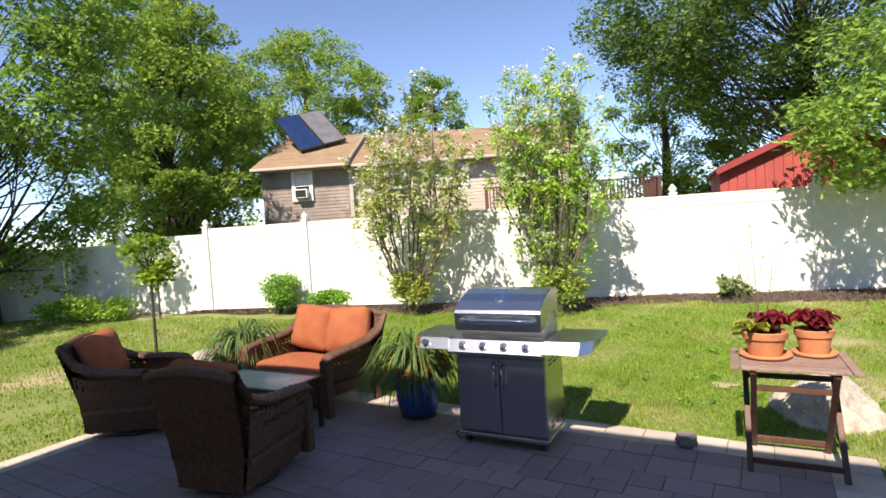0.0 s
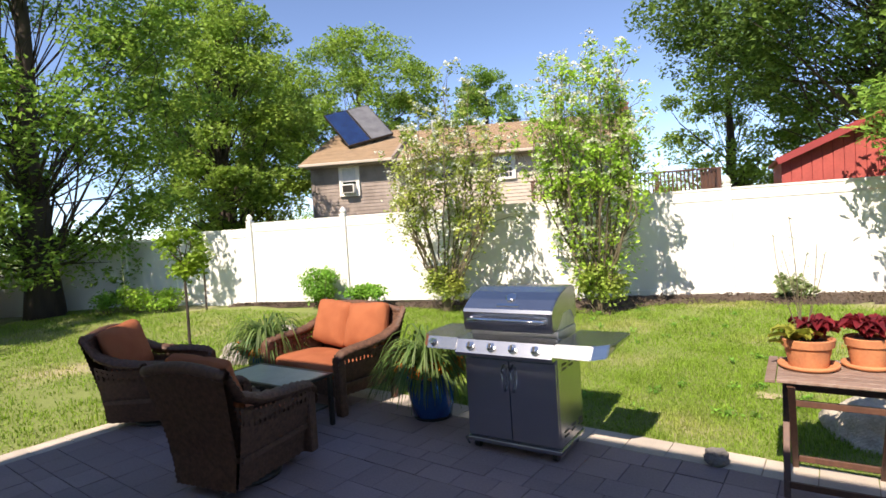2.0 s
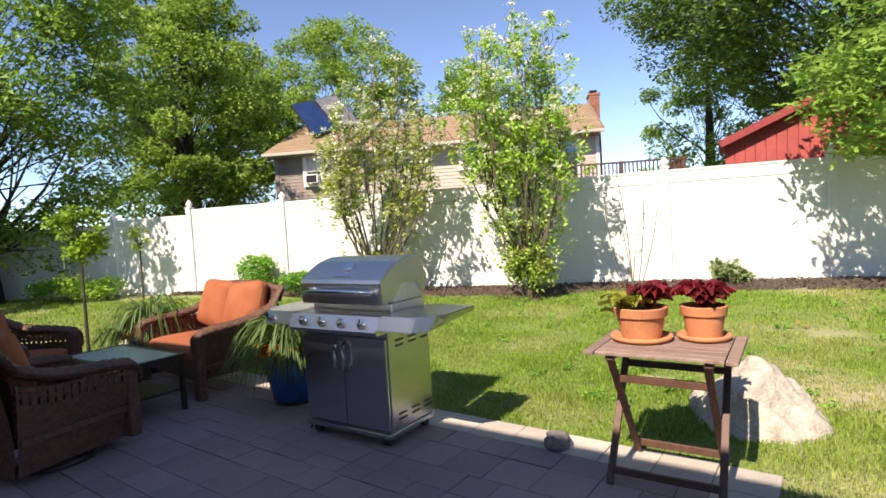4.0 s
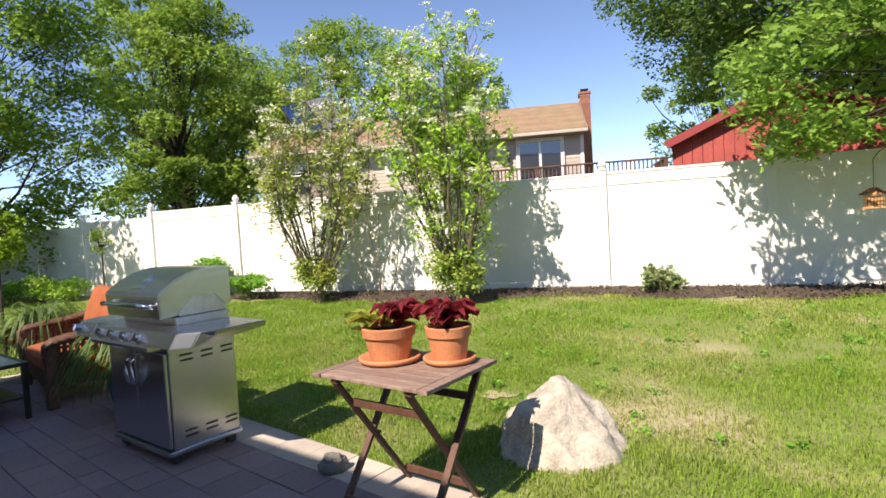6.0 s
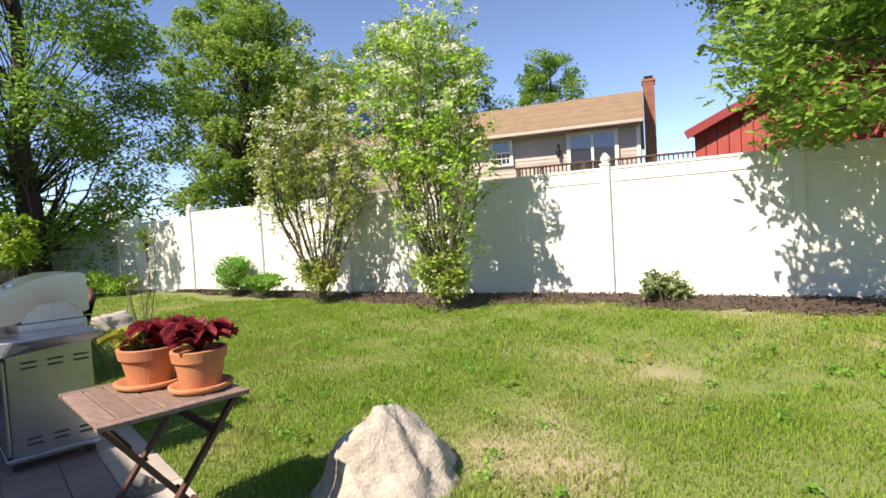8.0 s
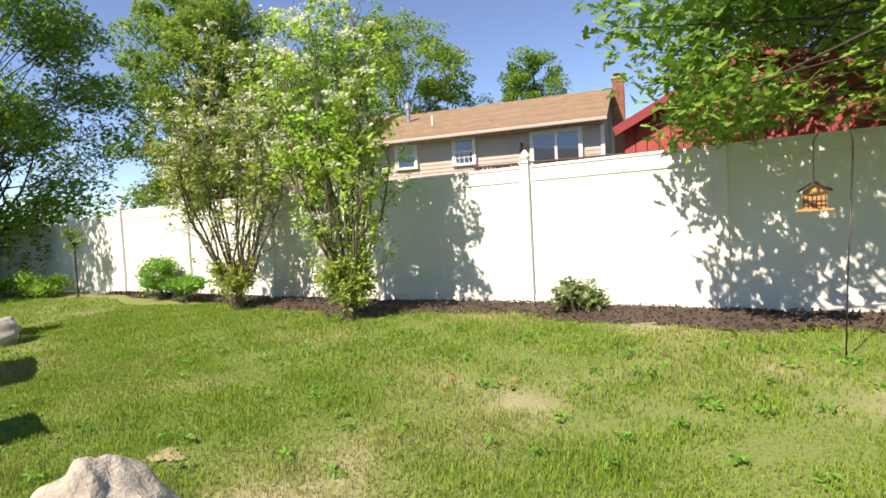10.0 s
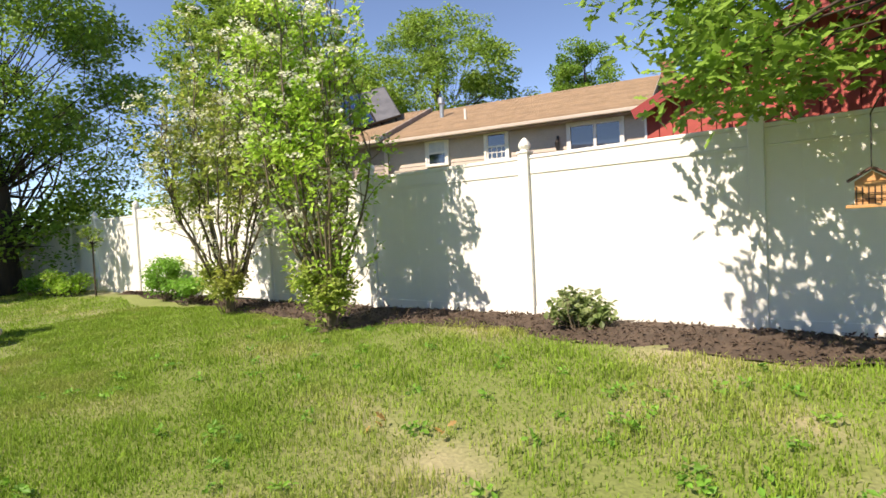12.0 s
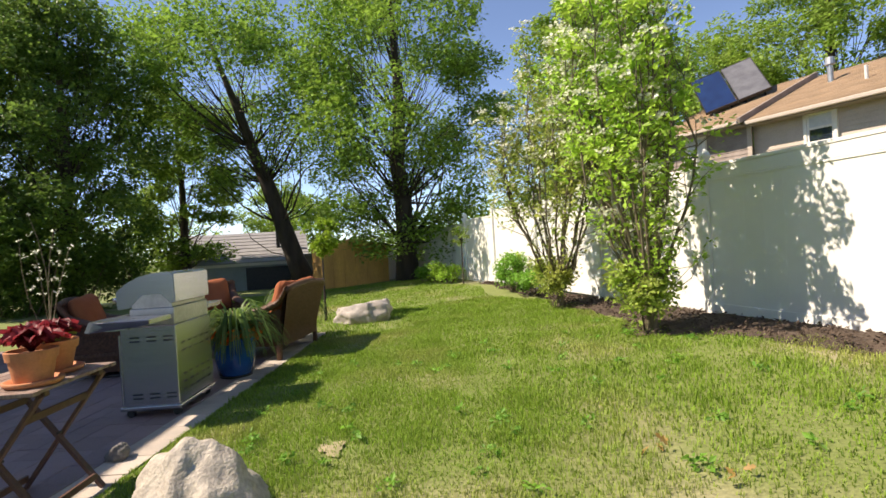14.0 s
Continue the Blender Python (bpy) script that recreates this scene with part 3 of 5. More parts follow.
def deck():
    d = empty("deck", HOUSE, "raised wooden deck with a dark baluster railing", "deck")
    part("platform", boxm(-3.7, 2.4, -2.0, -0.13, 2.1, 2.25), M_WOODLEG, d)
    for x in (-3.6, -1.6, 0.4, 2.3):
        part("post", boxm(x - 0.06, x + 0.06, -2.0, -1.88, 0.2, 3.16), M_WOODLEG, d)
    part("top_rail", boxm(-3.7, 2.4, -2.015, -1.885, 3.1, 3.15, 0.006), M_WOODLEG, d)
    part("lower_rail", boxm(-3.5, 2.2, -1.97, -1.91, 2.36, 2.42), M_WOODLEG, d)
    part("side_rail", boxm(2.26, 2.34, -1.87, -0.15, 3.08, 3.13), M_WOODLEG, d)
    bal = None
    for x in np.arange(-3.48, 2.2, 0.125):
        if min(abs(x - q) for q in (-1.6, 0.4)) < 0.09:
            continue
        if bal is None:
            bal = part("baluster", boxm(-0.019, 0.019, -1.96, -1.92, 2.42, 3.1), M_WOODLEG, d)
            b = bal
        else:
            b = new("baluster", bal.data)
            b.parent = d
        b.location = (x, 0, 0)
    for k in range(13):
        b = new("baluster", bal.data)
        b.parent = d
        b.matrix_basis = pose(2.3, -1.75 + 0.125 * k, -0.03) @ Matrix.Translation((0, 1.94, 0))


deck()


def deck_chair(m):
    c = empty("deck_chair", m, "dark metal patio chair on the neighbour's deck", "chair", "deck chairs")
    for sx in (-0.22, 0.22):
        for sy in (-0.2, 0.2):
            part("leg", boxm(sx - 0.015, sx + 0.015, sy - 0.015, sy + 0.015, 0, 0.44), M_DARKMETAL, c)
        part("armrest", boxm(sx - 0.025, sx + 0.025, -0.22, 0.2, 0.64, 0.67, 0.006), M_DARKMETAL, c)
    part("seat", boxm(-0.24, 0.24, -0.22, 0.22, 0.44, 0.48, 0.012), M_DARKMETAL, c)
    for k in range(5):
        part("back_slat", boxm(-0.21 + k * 0.095, -0.17 + k * 0.095, 0.2, 0.225, 0.48, 0.98), M_DARKMETAL, c)


deck_chair(HOUSE @ pose(-3.1, -1.1, 2.252))
deck_chair(HOUSE @ pose(-1.4, -1.2, 2.252, 0, 0, 20))


# ---- red barn shed ----
def red_shed():
    s = empty("shed", pose(2.84, 12.05, 0, 0, 0, -8) @ Matrix.Translation((-2.84, -12.05, 0)), "red painted wooden shed with a gable roof behind the fence", "shed")
    x0, x1, y0, y1, ze, zr = 2.84, 6.2, 12.05, 14.1, 2.62, 3.34
    xm = (x0 + x1) / 2
    n = 21
    for i in range(n):
        bm = bmesh.new()
        a, b = x0 + (x1 - x0) * i / n, x0 + (x1 - x0) * (i + 1) / n - 0.012
        ht = lambda x: ze + (zr - ze) * (1 - abs(x - xm) / (xm - x0))
        vs = [(a, 0.25), (b, 0.25), (b, ht(b)), (a, ht(a))]
        f = [bm.verts.new((x, y0, z)) for x, z in vs]
        g = [bm.verts.new((x, y0 + 0.03, z)) for x, z in vs]
        bm.faces.new(f)
        for k in range(4):
            bm.faces.new((f[k], g[k], g[(k + 1) % 4], f[(k + 1) % 4]))
        part("board", bm, M_RED, s)
    part("side_wall", boxm(x0, x0 + 0.04, y0 + 0.035, y1, 0.2, ze), M_RED, s)
    part("side_wall", boxm(x1 - 0.04, x1, y0 + 0.035, y1, 0.2, ze), M_RED, s)
    part("back_wall", boxm(x0 + 0.045, x1 - 0.045, y1 - 0.04, y1, 0.2, ze), M_RED, s)
    bm = bmesh.new()
    vs = [bm.verts.new((x, y0 + 0.034, z)) for x, z in ((x0, 0.2), (x1, 0.2), (x1, ze), (xm, zr), (x0, ze))]
    bm.faces.new(vs)
    r = bmesh.ops.extrude_face_region(bm, geom=bm.faces[:])
    bmesh.ops.translate(bm, vec=(0, 0.04, 0), verts=[v for v in r["geom"] if isinstance(v, bmesh.types.BMVert)])
    part("front_wall", bm, M_REDTRIM, s)
    for sgn in (-1, 1):
        ang = math.atan2(zr - ze, xm - x0) * sgn
        ln = math.hypot(zr - ze, xm - x0) + 0.09
        m = Matrix.Translation((xm, 0, zr + 0.02)) @ Matrix.Rotation(ang, 4, "Y") if sgn > 0 else Matrix.Translation((xm, 0, zr + 0.02)) @ Matrix.Rotation(ang, 4, "Y")
        part("roof", boxm(0 if sgn > 0 else -ln, ln if sgn > 0 else 0, y0 - 0.16, y1 + 0.15, 0.0, 0.05, 0, m), M_REDTRIM, s)
        part("rake_board", boxm(0 if sgn > 0 else -ln, ln if sgn > 0 else 0, y0 - 0.19, y0 - 0.163, -0.07, 0.055, 0, m), M_REDTRIM, s)


red_shed()


# ---- sheds and garage to the west ----
def tan_shed():
    s = empty("shed", pose(-14.9, 8.0, -0.05, 0, 0, 8), "small tan plywood shed at the end of the lawn", "shed")
    n = 6
    for i in range(n):
        y0, y1 = -1.25 + i * 2.5 / n, -1.25 + (i + 1) * 2.5 / n - 0.01
        part("board", boxm(0.0, 0.03, y0, y1, 0, 1.45 + 0.3 * (1 - abs((y0 + y1) / 2) / 1.25)), M_PLY, s)
    part("body", boxm(-1.8, -0.005, -1.24, 1.24, 0, 1.45), M_PLY, s)
    bm = bmesh.new()
    prism(bm, [(-1.25, 1.44), (1.25, 1.44), (0, 1.80)], -1.85, 0.06)
    ob = part("roof", bm, M_PLY, s)


def garage():
    g = empty("garage", pose(-24.5, 3.4, -0.35), "grey garage with a shingle roof beyond the lawn", "garage")
    part("body", boxm(-4, 1.6, -2.9, 2.9, -0.3, 1.4), M_GREYBLUE, g)
    n = 9
    for i in range(n):
        bm = bmesh.new()
        a, b = i / n, (i + 1.1) / n
        f = lambda t: (2.0 - 3.4 * t, 1.36 + 1.55 * t)
        (xa, za), (xb, zb) = f(a), f(min(1, b))
        vs = [bm.verts.new(p) for p in ((xa, -3.2, za + 0.03), (xa, 3.2, za + 0.03), (xb, 3.2, zb), (xb, -3.2, zb))]
        bm.faces.new(vs)
        ws = [bm.verts.new(p) for p in ((xa, -3.2, za - 0.06), (xa, 3.2, za - 0.06), (xa, 3.2, za + 0.03), (xa, -3.2, za + 0.03))]
        bm.faces.new(ws)
        part("roof_course", bm, M_GREYROOF, g)
    part("rear_roof", boxm(-4.6, -1.4, -3.2, 3.2, 1.3, 2.86), M_GREYROOF, g)
    part("fascia", boxm(1.95, 2.02, -3.2, 3.2, 1.2, 1.34), M_TRIM, g)
    part("opening", boxm(1.601, 1.63, 0.2, 2.4, -0.2, 1.1), M_BLACK, g, "dark open garage door")
    part("wing", boxm(1.64, 2.6, 2.3, 4.0, -0.3, 1.5), M_SIDING2, g)
    part("wing_roof", boxm(1.5, 2.8, 2.2, 4.2, 1.505, 1.62), M_GREYROOF, g)
    bm = bmesh.new()
    tube(bm, [(0.5, 1.75, 1.4), (0.5, 1.75, 3.35)], 0.1, 10)
    part("flue_pipe", bm, M_BLACK, g, "black metal flue pipe")


tan_shed()
garage()

# ---- large trees ----
tree("shade_tree", (-13.9, 9.7, 0.05), 11.5, 6.3, (4.2, 3.8, 5.1), 0.34, 145, 400, 0.15, L_OAK,
     "tall leafy shade tree with a dark trunk at the fence corner", clump_r=0.25)
tree("leaning_tree", (-17.5, 6.4, -0.2), 11.5, 8.0, (4.6, 4.4, 3.6), 0.36, 88, 340, 0.17, L_OAK,
     "leaning tree with a dark forked trunk", lean=(-0.8, -3.6), clump_r=0.24)
tree("dark_tree", (-14.8, -1.0, -0.1), 10.5, 5.0, (2.9, 2.6, 5.4), 0.22, 150, 400, 0.15, L_DARK,
     "dark leafy tree beside the patio", clump_r=0.29)
tree("dark_tree", (-17.0, -4.6, -0.1), 12.0, 5.6, (3.6, 3.2, 6.2), 0.26, 150, 400, 0.17, L_DARK,
     "dark leafy tree beyond the patio", clump_r=0.28)
tree("slender_tree", (-21.5, 1.2, -0.3), 10.0, 5.2, (2.6, 2.4, 4.4), 0.2, 90, 320, 0.18, L_MAPLE,
     "slender leafy tree near the garage", clump_r=0.27)
tree("maple_tree", (-16.6, 19.5, 0.0), 13.0, 6.4, (3.5, 3.5, 6.0), 0.4, 170, 380, 0.19, L_MAPLE,
     "large green maple beside the neighbour's house", clump_r=0.23)
tree("maple_tree", (-18.5, 36.0, 0.0), 16.5, 9.8, (6.2, 5.0, 6.2), 0.45, 140, 330, 0.27, L_MAPLE,
     "rounded maple behind the neighbour's house", clump_r=0.24)
tree("maple_tree", (-26.5, 33.0, 0.0), 15.5, 9.0, (5.4, 5.0, 6.2), 0.45, 90, 280, 0.27, L_MAPLE,
     "tall maple behind the neighbour's house", clump_r=0.25)
tree("ash_tree", (-11.3, 45.0, 0.0), 14.5, 10.4, (2.8, 2.8, 4.2), 0.35, 60, 260, 0.25, L_OAK,
     "slim ash tree far behind the roof", clump_r=0.28)
tree("big_oak", (9.8, 27.0, 0.0), 17.0, 11.2, (8.2, 6.5, 6.4), 0.5, 170, 520, 0.23, L_DARK,
     "big dark oak beyond the red shed", clump_r=0.26)
tree("far_tree", (5.5, 36.0, 0.0), 12.0, 6.0, (4.4, 3.5, 4.8), 0.35, 70, 260, 0.25, L_MAPLE,
     "green tree far behind the deck", clump_r=0.25)


tree("far_tree", (-36.0, 6.0, -0.4), 6.6, 4.0, (3.2, 3.0, 2.8), 0.2, 60, 260, 0.24, L_MAPLE,
     "round green tree far behind the garage", clump_r=0.3)


def oak_spots(n):
    """Clump centres of a wide crown whose low branches droop in front of the fence."""
    out = []
    while len(out) < n:
        x, y, z = 3.65 + 5.6 * rng.random() ** 1.25, rng.uniform(8.5, 10.7), rng.uniform(2.1, 6.6)
        if z < 2.15 + 1.2 * max(0.0, 4.05 - x) or z > 3.6 + 1.2 * (x - 3.4) or (y > 10.4 and z < 2.8):
            continue
        if z > 3.6 and rng.random() < 0.72:
            continue
        out.append((x, y, z))
    return out


tree("yard_oak", (8.2, 9.7, 0.2), 9.0, 4.9, (4.6, 2.6, 3.3), 0.30, 150, 120, 0.14, L_OAKB,
     "spreading oak with lobed leaves overhanging the fence", clump_r=0.17, lobes=True, spots=oak_spots(150))


# far woods closing the horizon
def far_woods():
    pts = []
    for a in np.arange(0, 360, 2.2):
        d = 62 + 10 * math.sin(a * 0.31) + rng.uniform(-5, 5)
        h = (4.0 + 2.2 * math.sin(a * 0.17) + rng.uniform(-1, 1)) * 0.62
        p = (d * math.cos(radians(a)), d * math.sin(radians(a)) + 5, h * 0.9)
        pts.append(clump_points(p, (3.2, 3.2, h), 420, 0.2))
    tagged(leaves("far_woods", np.concatenate(pts), 0.55, L_MAPLE), "distant green woods on the horizon", "trees", kind="stuff")


far_woods()


# understorey behind the patio on the west side
def hedge(name, centres, radii, per, size, material, label):
    pts = np.concatenate([clump_points(c, radii, per, 0.3) for c in centres])
    h = empty(name, pose(0, 0, 0), label, "hedge")
    bm = bmesh.new()
    for c in centres:
        for k in range(4):
            limb(bm, (c[0] + rng.normal() * 0.1, c[1] + rng.normal() * 0.1, -0.35), (c[0] + rng.normal() * radii[0] * 0.5, c[1] + rng.normal() * radii[1] * 0.5, c[2] + radii[2] * 0.4), 0.03, 0.008)
    part("branching", bm, M_STEM, h)
    leaves("foliage", pts, size, material, h)


hedge("hedge", [(-13.4 - 0.9 * (k % 2), -6.6 + k * 0.8, 0.9 + 0.35 * (k % 3)) for k in range(10)], (1.0, 0.8, 1.35), 1900, 0.13, L_DARK, "dark untrimmed hedge beyond the patio")


# ---- the two pear trees at the fence ----
def pear(base, height, spread, n_stems, per, material, label, lean, lean_y):
    t = empty("pear_tree", pose(*base), label, "tree", "young pear trees at the fence")
    bm = bmesh.new()
    pts, blossoms = [], []
    tube(bm, [(0, 0, -0.1), (0, 0, 0.18), (0.02, 0, 0.3)], [0.085, 0.06, 0.055], 8)
    for k in range(n_stems):
        a = 2 * math.pi * k / n_stems + rng.normal() * 0.3
        r = spread * (0.3 + 0.7 * rng.random() ** 0.6)
        hh = height * rng.uniform(0.72, 1.0) * (1 - 0.18 * (r / spread) ** 2)
        prev = Vector((0.02, 0, 0.26))
        line = [prev]
        for i in range(1, 9):
            q = i / 8
            rad = r * (math.sin(q * math.pi * 0.62) ** 0.9) * 1.0
            line.append(Vector((rad * math.cos(a + 0.25 * q) + lean * q + rng.normal() * 0.03, rad * 0.75 * math.sin(a + 0.25 * q) + lean_y * q + rng.normal() * 0.03, 0.26 + (hh - 0.26) * q)))
        tube(bm, line, list(np.linspace(0.024, 0.004, 9)), 5)
        for i in range(1, 9):
            p = line[i]
            low = (i <= 3)
            for j in range((2 if height > 4.2 else 1) if low else 3 + (i < 7)):
                tip = p + Vector((rng.normal() * 0.20, rng.normal() * 0.17, rng.normal() * 0.10 + 0.14))
                limb(bm, line[i - 1].lerp(p, rng.random()), tip, 0.007, 0.002, n=4, seg=3)
                pts.append(clump_points(np.array(tip), (0.105, 0.10, 0.17), per if not low else per // 2, 0.1))
                if rng.random() < 0.30 + 0.4 * (q > 0.7) * (i > 5):
                    blossoms.append(np.array(tip) + rng.normal(size=(16, 3)) * np.array((0.05, 0.05, 0.018)) + np.array((0, -0.04, 0.12)))
    part("branching", bm, M_STEM, t)
    leaves("foliage", np.concatenate(pts), 0.086, material, t)
    leaves("blossom", np.concatenate(blossoms), 0.05, L_WHITE, t, "white blossom clusters", aspect=0.9)
    return t


pear((-3.2, 10.05, 0.22), 4.2, 0.98, 20, 17, L_PEAR, "young multi-stemmed pear tree with olive green leaves", 0.40, -0.25)
pear((-0.35, 9.7, 0.21), 4.45, 0.92, 24, 20, L_PEARB, "young multi-stemmed pear tree with bright leaves and white blossom", -0.10, -0.25)


def base_suckers(base, label):
    s = empty("sucker_shoots", pose(*base), label, "shrub")
    pts = [clump_points((0.25 * math.cos(a), 0.2 * math.sin(a), 0.35 + 0.14 * (k % 3)), (0.24, 0.2, 0.2), 240, 0.1) for k, a in enumerate(np.linspace(0, 6.0, 8))]
    bm = bmesh.new()
    for a in np.linspace(0, 6, 9):
        limb(bm, (0.04 * math.cos(a), 0.04 * math.sin(a), -0.08), (0.3 * math.cos(a), 0.25 * math.sin(a), 0.5), 0.008, 0.003, n=4, seg=3)
    part("branching", bm, M_STEM, s)
    leaves("foliage", np.concatenate(pts), 0.075, L_PEAR, s)


base_suckers((-0.35, 9.6, 0.24), "leafy green shoots round the pear trunk")
base_suckers((-3.2, 9.95, 0.24), "leafy green shoots round the pear trunk")


# lollipop trees
def lollipop(base, h, r, per, size, label, material):
    t = empty("standard_tree", pose(*base), label, "tree", "small standard trees on the lawn")
    bm = bmesh.new()
    tube(bm, [(0, 0, -0.1), (0.01, 0, h * 0.5), (0, 0.01, h)], [0.025, 0.02, 0.015], 7)
    pts = []
    for k in range(16):
        u = unit(1)[0]
        p = np.array([u[0] * r * 0.75, u[1] * r * 0.75, h + r * 0.35 + u[2] * r * 0.85])
        limb(bm, (0, 0, h * 0.97), p, 0.012, 0.003, n=4, seg=3)
        pts.append(clump_points(p, (r * 0.42, r * 0.42, r * 0.34), per, 0.1))
    part("trunk", bm, M_BARK, t)
    leaves("crown", np.concatenate(pts), size, material, t)


lollipop((-5.83, 6.33, 0.04), 1.5, 0.36, 95, 0.085, "small standard tree with a bright lime crown", L_LIME)
lollipop((-9.3, 10.3, 0.24), 1.2, 0.27, 22, 0.08, "thin standard tree in front of the fence", L_PEAR)


def shrub(name, base, radii, n, size, material, label, blossom=0):
    s = empty(name, pose(*base), label, "shrub")
    bm = bmesh.new()
    for k in range(10):
        a = rng.random() * 6.28
        limb(bm, (0.05 * math.cos(a), 0.05 * math.sin(a), -0.08), (radii[0] * 0.7 * math.cos(a), radii[1] * 0.7 * math.sin(a), radii[2] * rng.uniform(0.8, 1.6)), 0.01, 0.003, n=4, seg=4)
    part("branching", bm, M_STEM, s)
    pts = [clump_points((rng.uniform(-0.7, 0.7) * radii[0], rng.uniform(-0.7, 0.7) * radii[1], radii[2] * rng.uniform(0.4, 1.45)), np.array(radii) * 0.45, n // 14, 0.1) for k in range(14)]
    allp = np.concatenate(pts)
    leaves("foliage", allp, size, material, s)
    if blossom:
        top = allp[np.argsort(-allp[:, 2])[: n // 2]]
        leaves("blossom", top[rng.integers(0, len(top), blossom)] + np.array((0, -0.02, 0.03)), 0.05, L_WHITE, s, "pale flower heads", aspect=0.9)


shrub("green_shrub", (-6.25, 10.45, 0.25), (0.52, 0.38, 0.46), 3200, 0.075, L_SHRUB, "rounded bright green shrub at the fence")
shrub("low_shrub", (-5.05, 10.35, 0.25), (0.50, 0.36, 0.28), 1500, 0.09, L_SHRUB, "low spreading green shrub in the mulch bed")
shrub("hydrangea", (2.62, 10.4, 0.25), (0.28, 0.23, 0.23), 800, 0.10, L_PALE, "small variegated shrub in the mulch bed", 40)
shrub("white_rose_shrub", (-11.3, 10.2, 0.2), (0.5, 0.4, 0.36), 1200, 0.09, L_PEARB, "low shrub with white flowers at the fence", 70)
shrub("low_shrub", (-10.5, 10.25, 0.2), (0.6, 0.4, 0.30), 1100, 0.09, L_PEARB, "low leafy plants at the fence")
shrub("low_shrub", (-12.0, 9.9, 0.2), (0.5, 0.4, 0.30), 1000, 0.09, L_SHRUB, "low leafy plants below the shade tree")
shrub("low_shrub", (5.9, 10.2, 0.2), (0.3, 0.3, 0.2), 400, 0.06, L_DARK, "small dark plant in the mulch bed")


# ---- rocks ----
def rock(name, m, dims, material, label, seed, flat=0.0, peak=0.0):
    bm = bmesh.new()
    bmesh.ops.create_icosphere(bm, subdivisions=5, radius=1)
    for v in bm.verts:
        c = v.co.copy()
        n = noise.fractal(c * 1.3 + Vector((seed, 0, 0)), 0.9, 2.0, 5) * 0.13
        cell = noise.noise(c * 2.6 + Vector((0, seed, 0))) * 0.09
        c = c * (1 + n + cell)
        if peak:
            k = max(0.0, c.z)
            c.x *= 1 - peak * k * 0.62
            c.y *= 1 - peak * k * 0.5
            c.z *= 1 + peak * 0.18 * max(0, 1 - abs(c.x) * 2)
        if flat:
            c.z = min(c.z, flat + n * 0.25)
        v.co = Vector((c.x * dims[0], c.y * dims[1], c.z * dims[2]))
        ridge = noise.noise(v.co * 6 + Vector((seed, 3, 1))) * 0.03 + noise.noise(v.co * 14 + Vector((seed, 3, 1))) * 0.016 + noise.noise(v.co * 40) * 0.006
        v.co += v.co.normalized() * ridge
    ob = part(name, bm, material, smooth=True)
    ob.matrix_basis = m
    return tagged(ob, label, "rock")


rock("boulder", pose(1.99, 5.2, 0.0, 0, 0, 10), (0.43, 0.40, 0.39), M_ROCK, "large pale rough boulder on the lawn", 3.0, peak=0.62)
rock("stone_slab", pose(-5.05, 6.95, 0.14, 0, -9, 48), (0.60, 0.36, 0.36), M_ROCK2, "flat tan stone slab lying on the lawn", 8.0, flat=0.55)
rock("stone", pose(0.73, 4.48, 0.04, 0, 0, 20), (0.085, 0.075, 0.062), M_STONE, "small round stone at the patio edge", 5.0)


# ---- wicker seats ----
def weave(fn, nu, nv, amp):
    """A woven sheet over fn(u, v): strands go over and under one another."""
    U, V = np.meshgrid(np.linspace(0, 1, nu), np.linspace(0, 1, nv))
    P = fn(U, V)
    du = np.gradient(P, axis=1)
    dv = np.gradient(P, axis=0)
    nn = np.cross(du, dv)
    nn /= np.maximum(np.linalg.norm(nn, axis=2, keepdims=True), 1e-9)
    i, j = np.arange(nu)[None, :], np.arange(nv)[:, None]
    P = P + nn * (amp * np.where((i // 2 + j) % 2, 1.0, -1.0) * np.where(i % 2, 1.0, 0.6))[..., None]
    k = np.arange(nv - 1)[:, None] * nu + np.arange(nu - 1)[None]
    return P.reshape(-1, 3), np.stack([k, k + 1, k + nu + 1, k + nu], -1).reshape(-1, 4)


def sheet(name, fn, size, parent, band=(2.0, 2.0)):
    """A woven panel; in the band of its height the weave is open."""
    nu, nv = max(4, int(size[0] / 0.016)), max(4, int(size[1] / 0.022))
    v, f = weave(fn, nu, nv, 0.0065)
    i, j = np.arange(len(f)) % (nu - 1), np.arange(len(f)) // (nu - 1)
    f = f[~((i % 3 == 1) & (j % 3 != 0) & (j > band[0] * nv) & (j < band[1] * nv))]
    return raw(name, v, f, M_WICKER, parent, smooth=True)


def pillow(w, d, h, puff=0.5, seed=0.0):
    """A stuffed cushion with pinched corners and soft wrinkles, width x, depth y, height z."""
    bm = bmesh.new()
    bmesh.ops.create_cube(bm, size=2)
    bmesh.ops.subdivide_edges(bm, edges=bm.edges[:], cuts=13, use_grid_fill=True)
    for v in bm.verts:
        x, y, z = v.co
        r = 9.0 if h > d else 6.0
        k = (abs(x) ** r + abs(y) ** r + abs(z) ** r) ** (1 / r)
        x, y, z = x / k, y / k, z / k
        if h > d:
            t = (1 - puff * (max(abs(x), abs(z)) ** 5 * 0.75 + 0.25 * (x * x + z * z) / 2)) + 0.04
            y *= t
        else:
            z *= (1 - puff * (0.5 * x * x + 0.5 * y * y) ** 1.6)
        p = Vector((x * w / 2, y * d / 2, z * h / 2))
        p += p.normalized() * (noise.noise(p * 7 + Vector((seed, 0, 0))) * 0.016 + noise.noise(p * 18 + Vector((seed, 4, 0))) * 0.005)
        v.co = p
    return bm


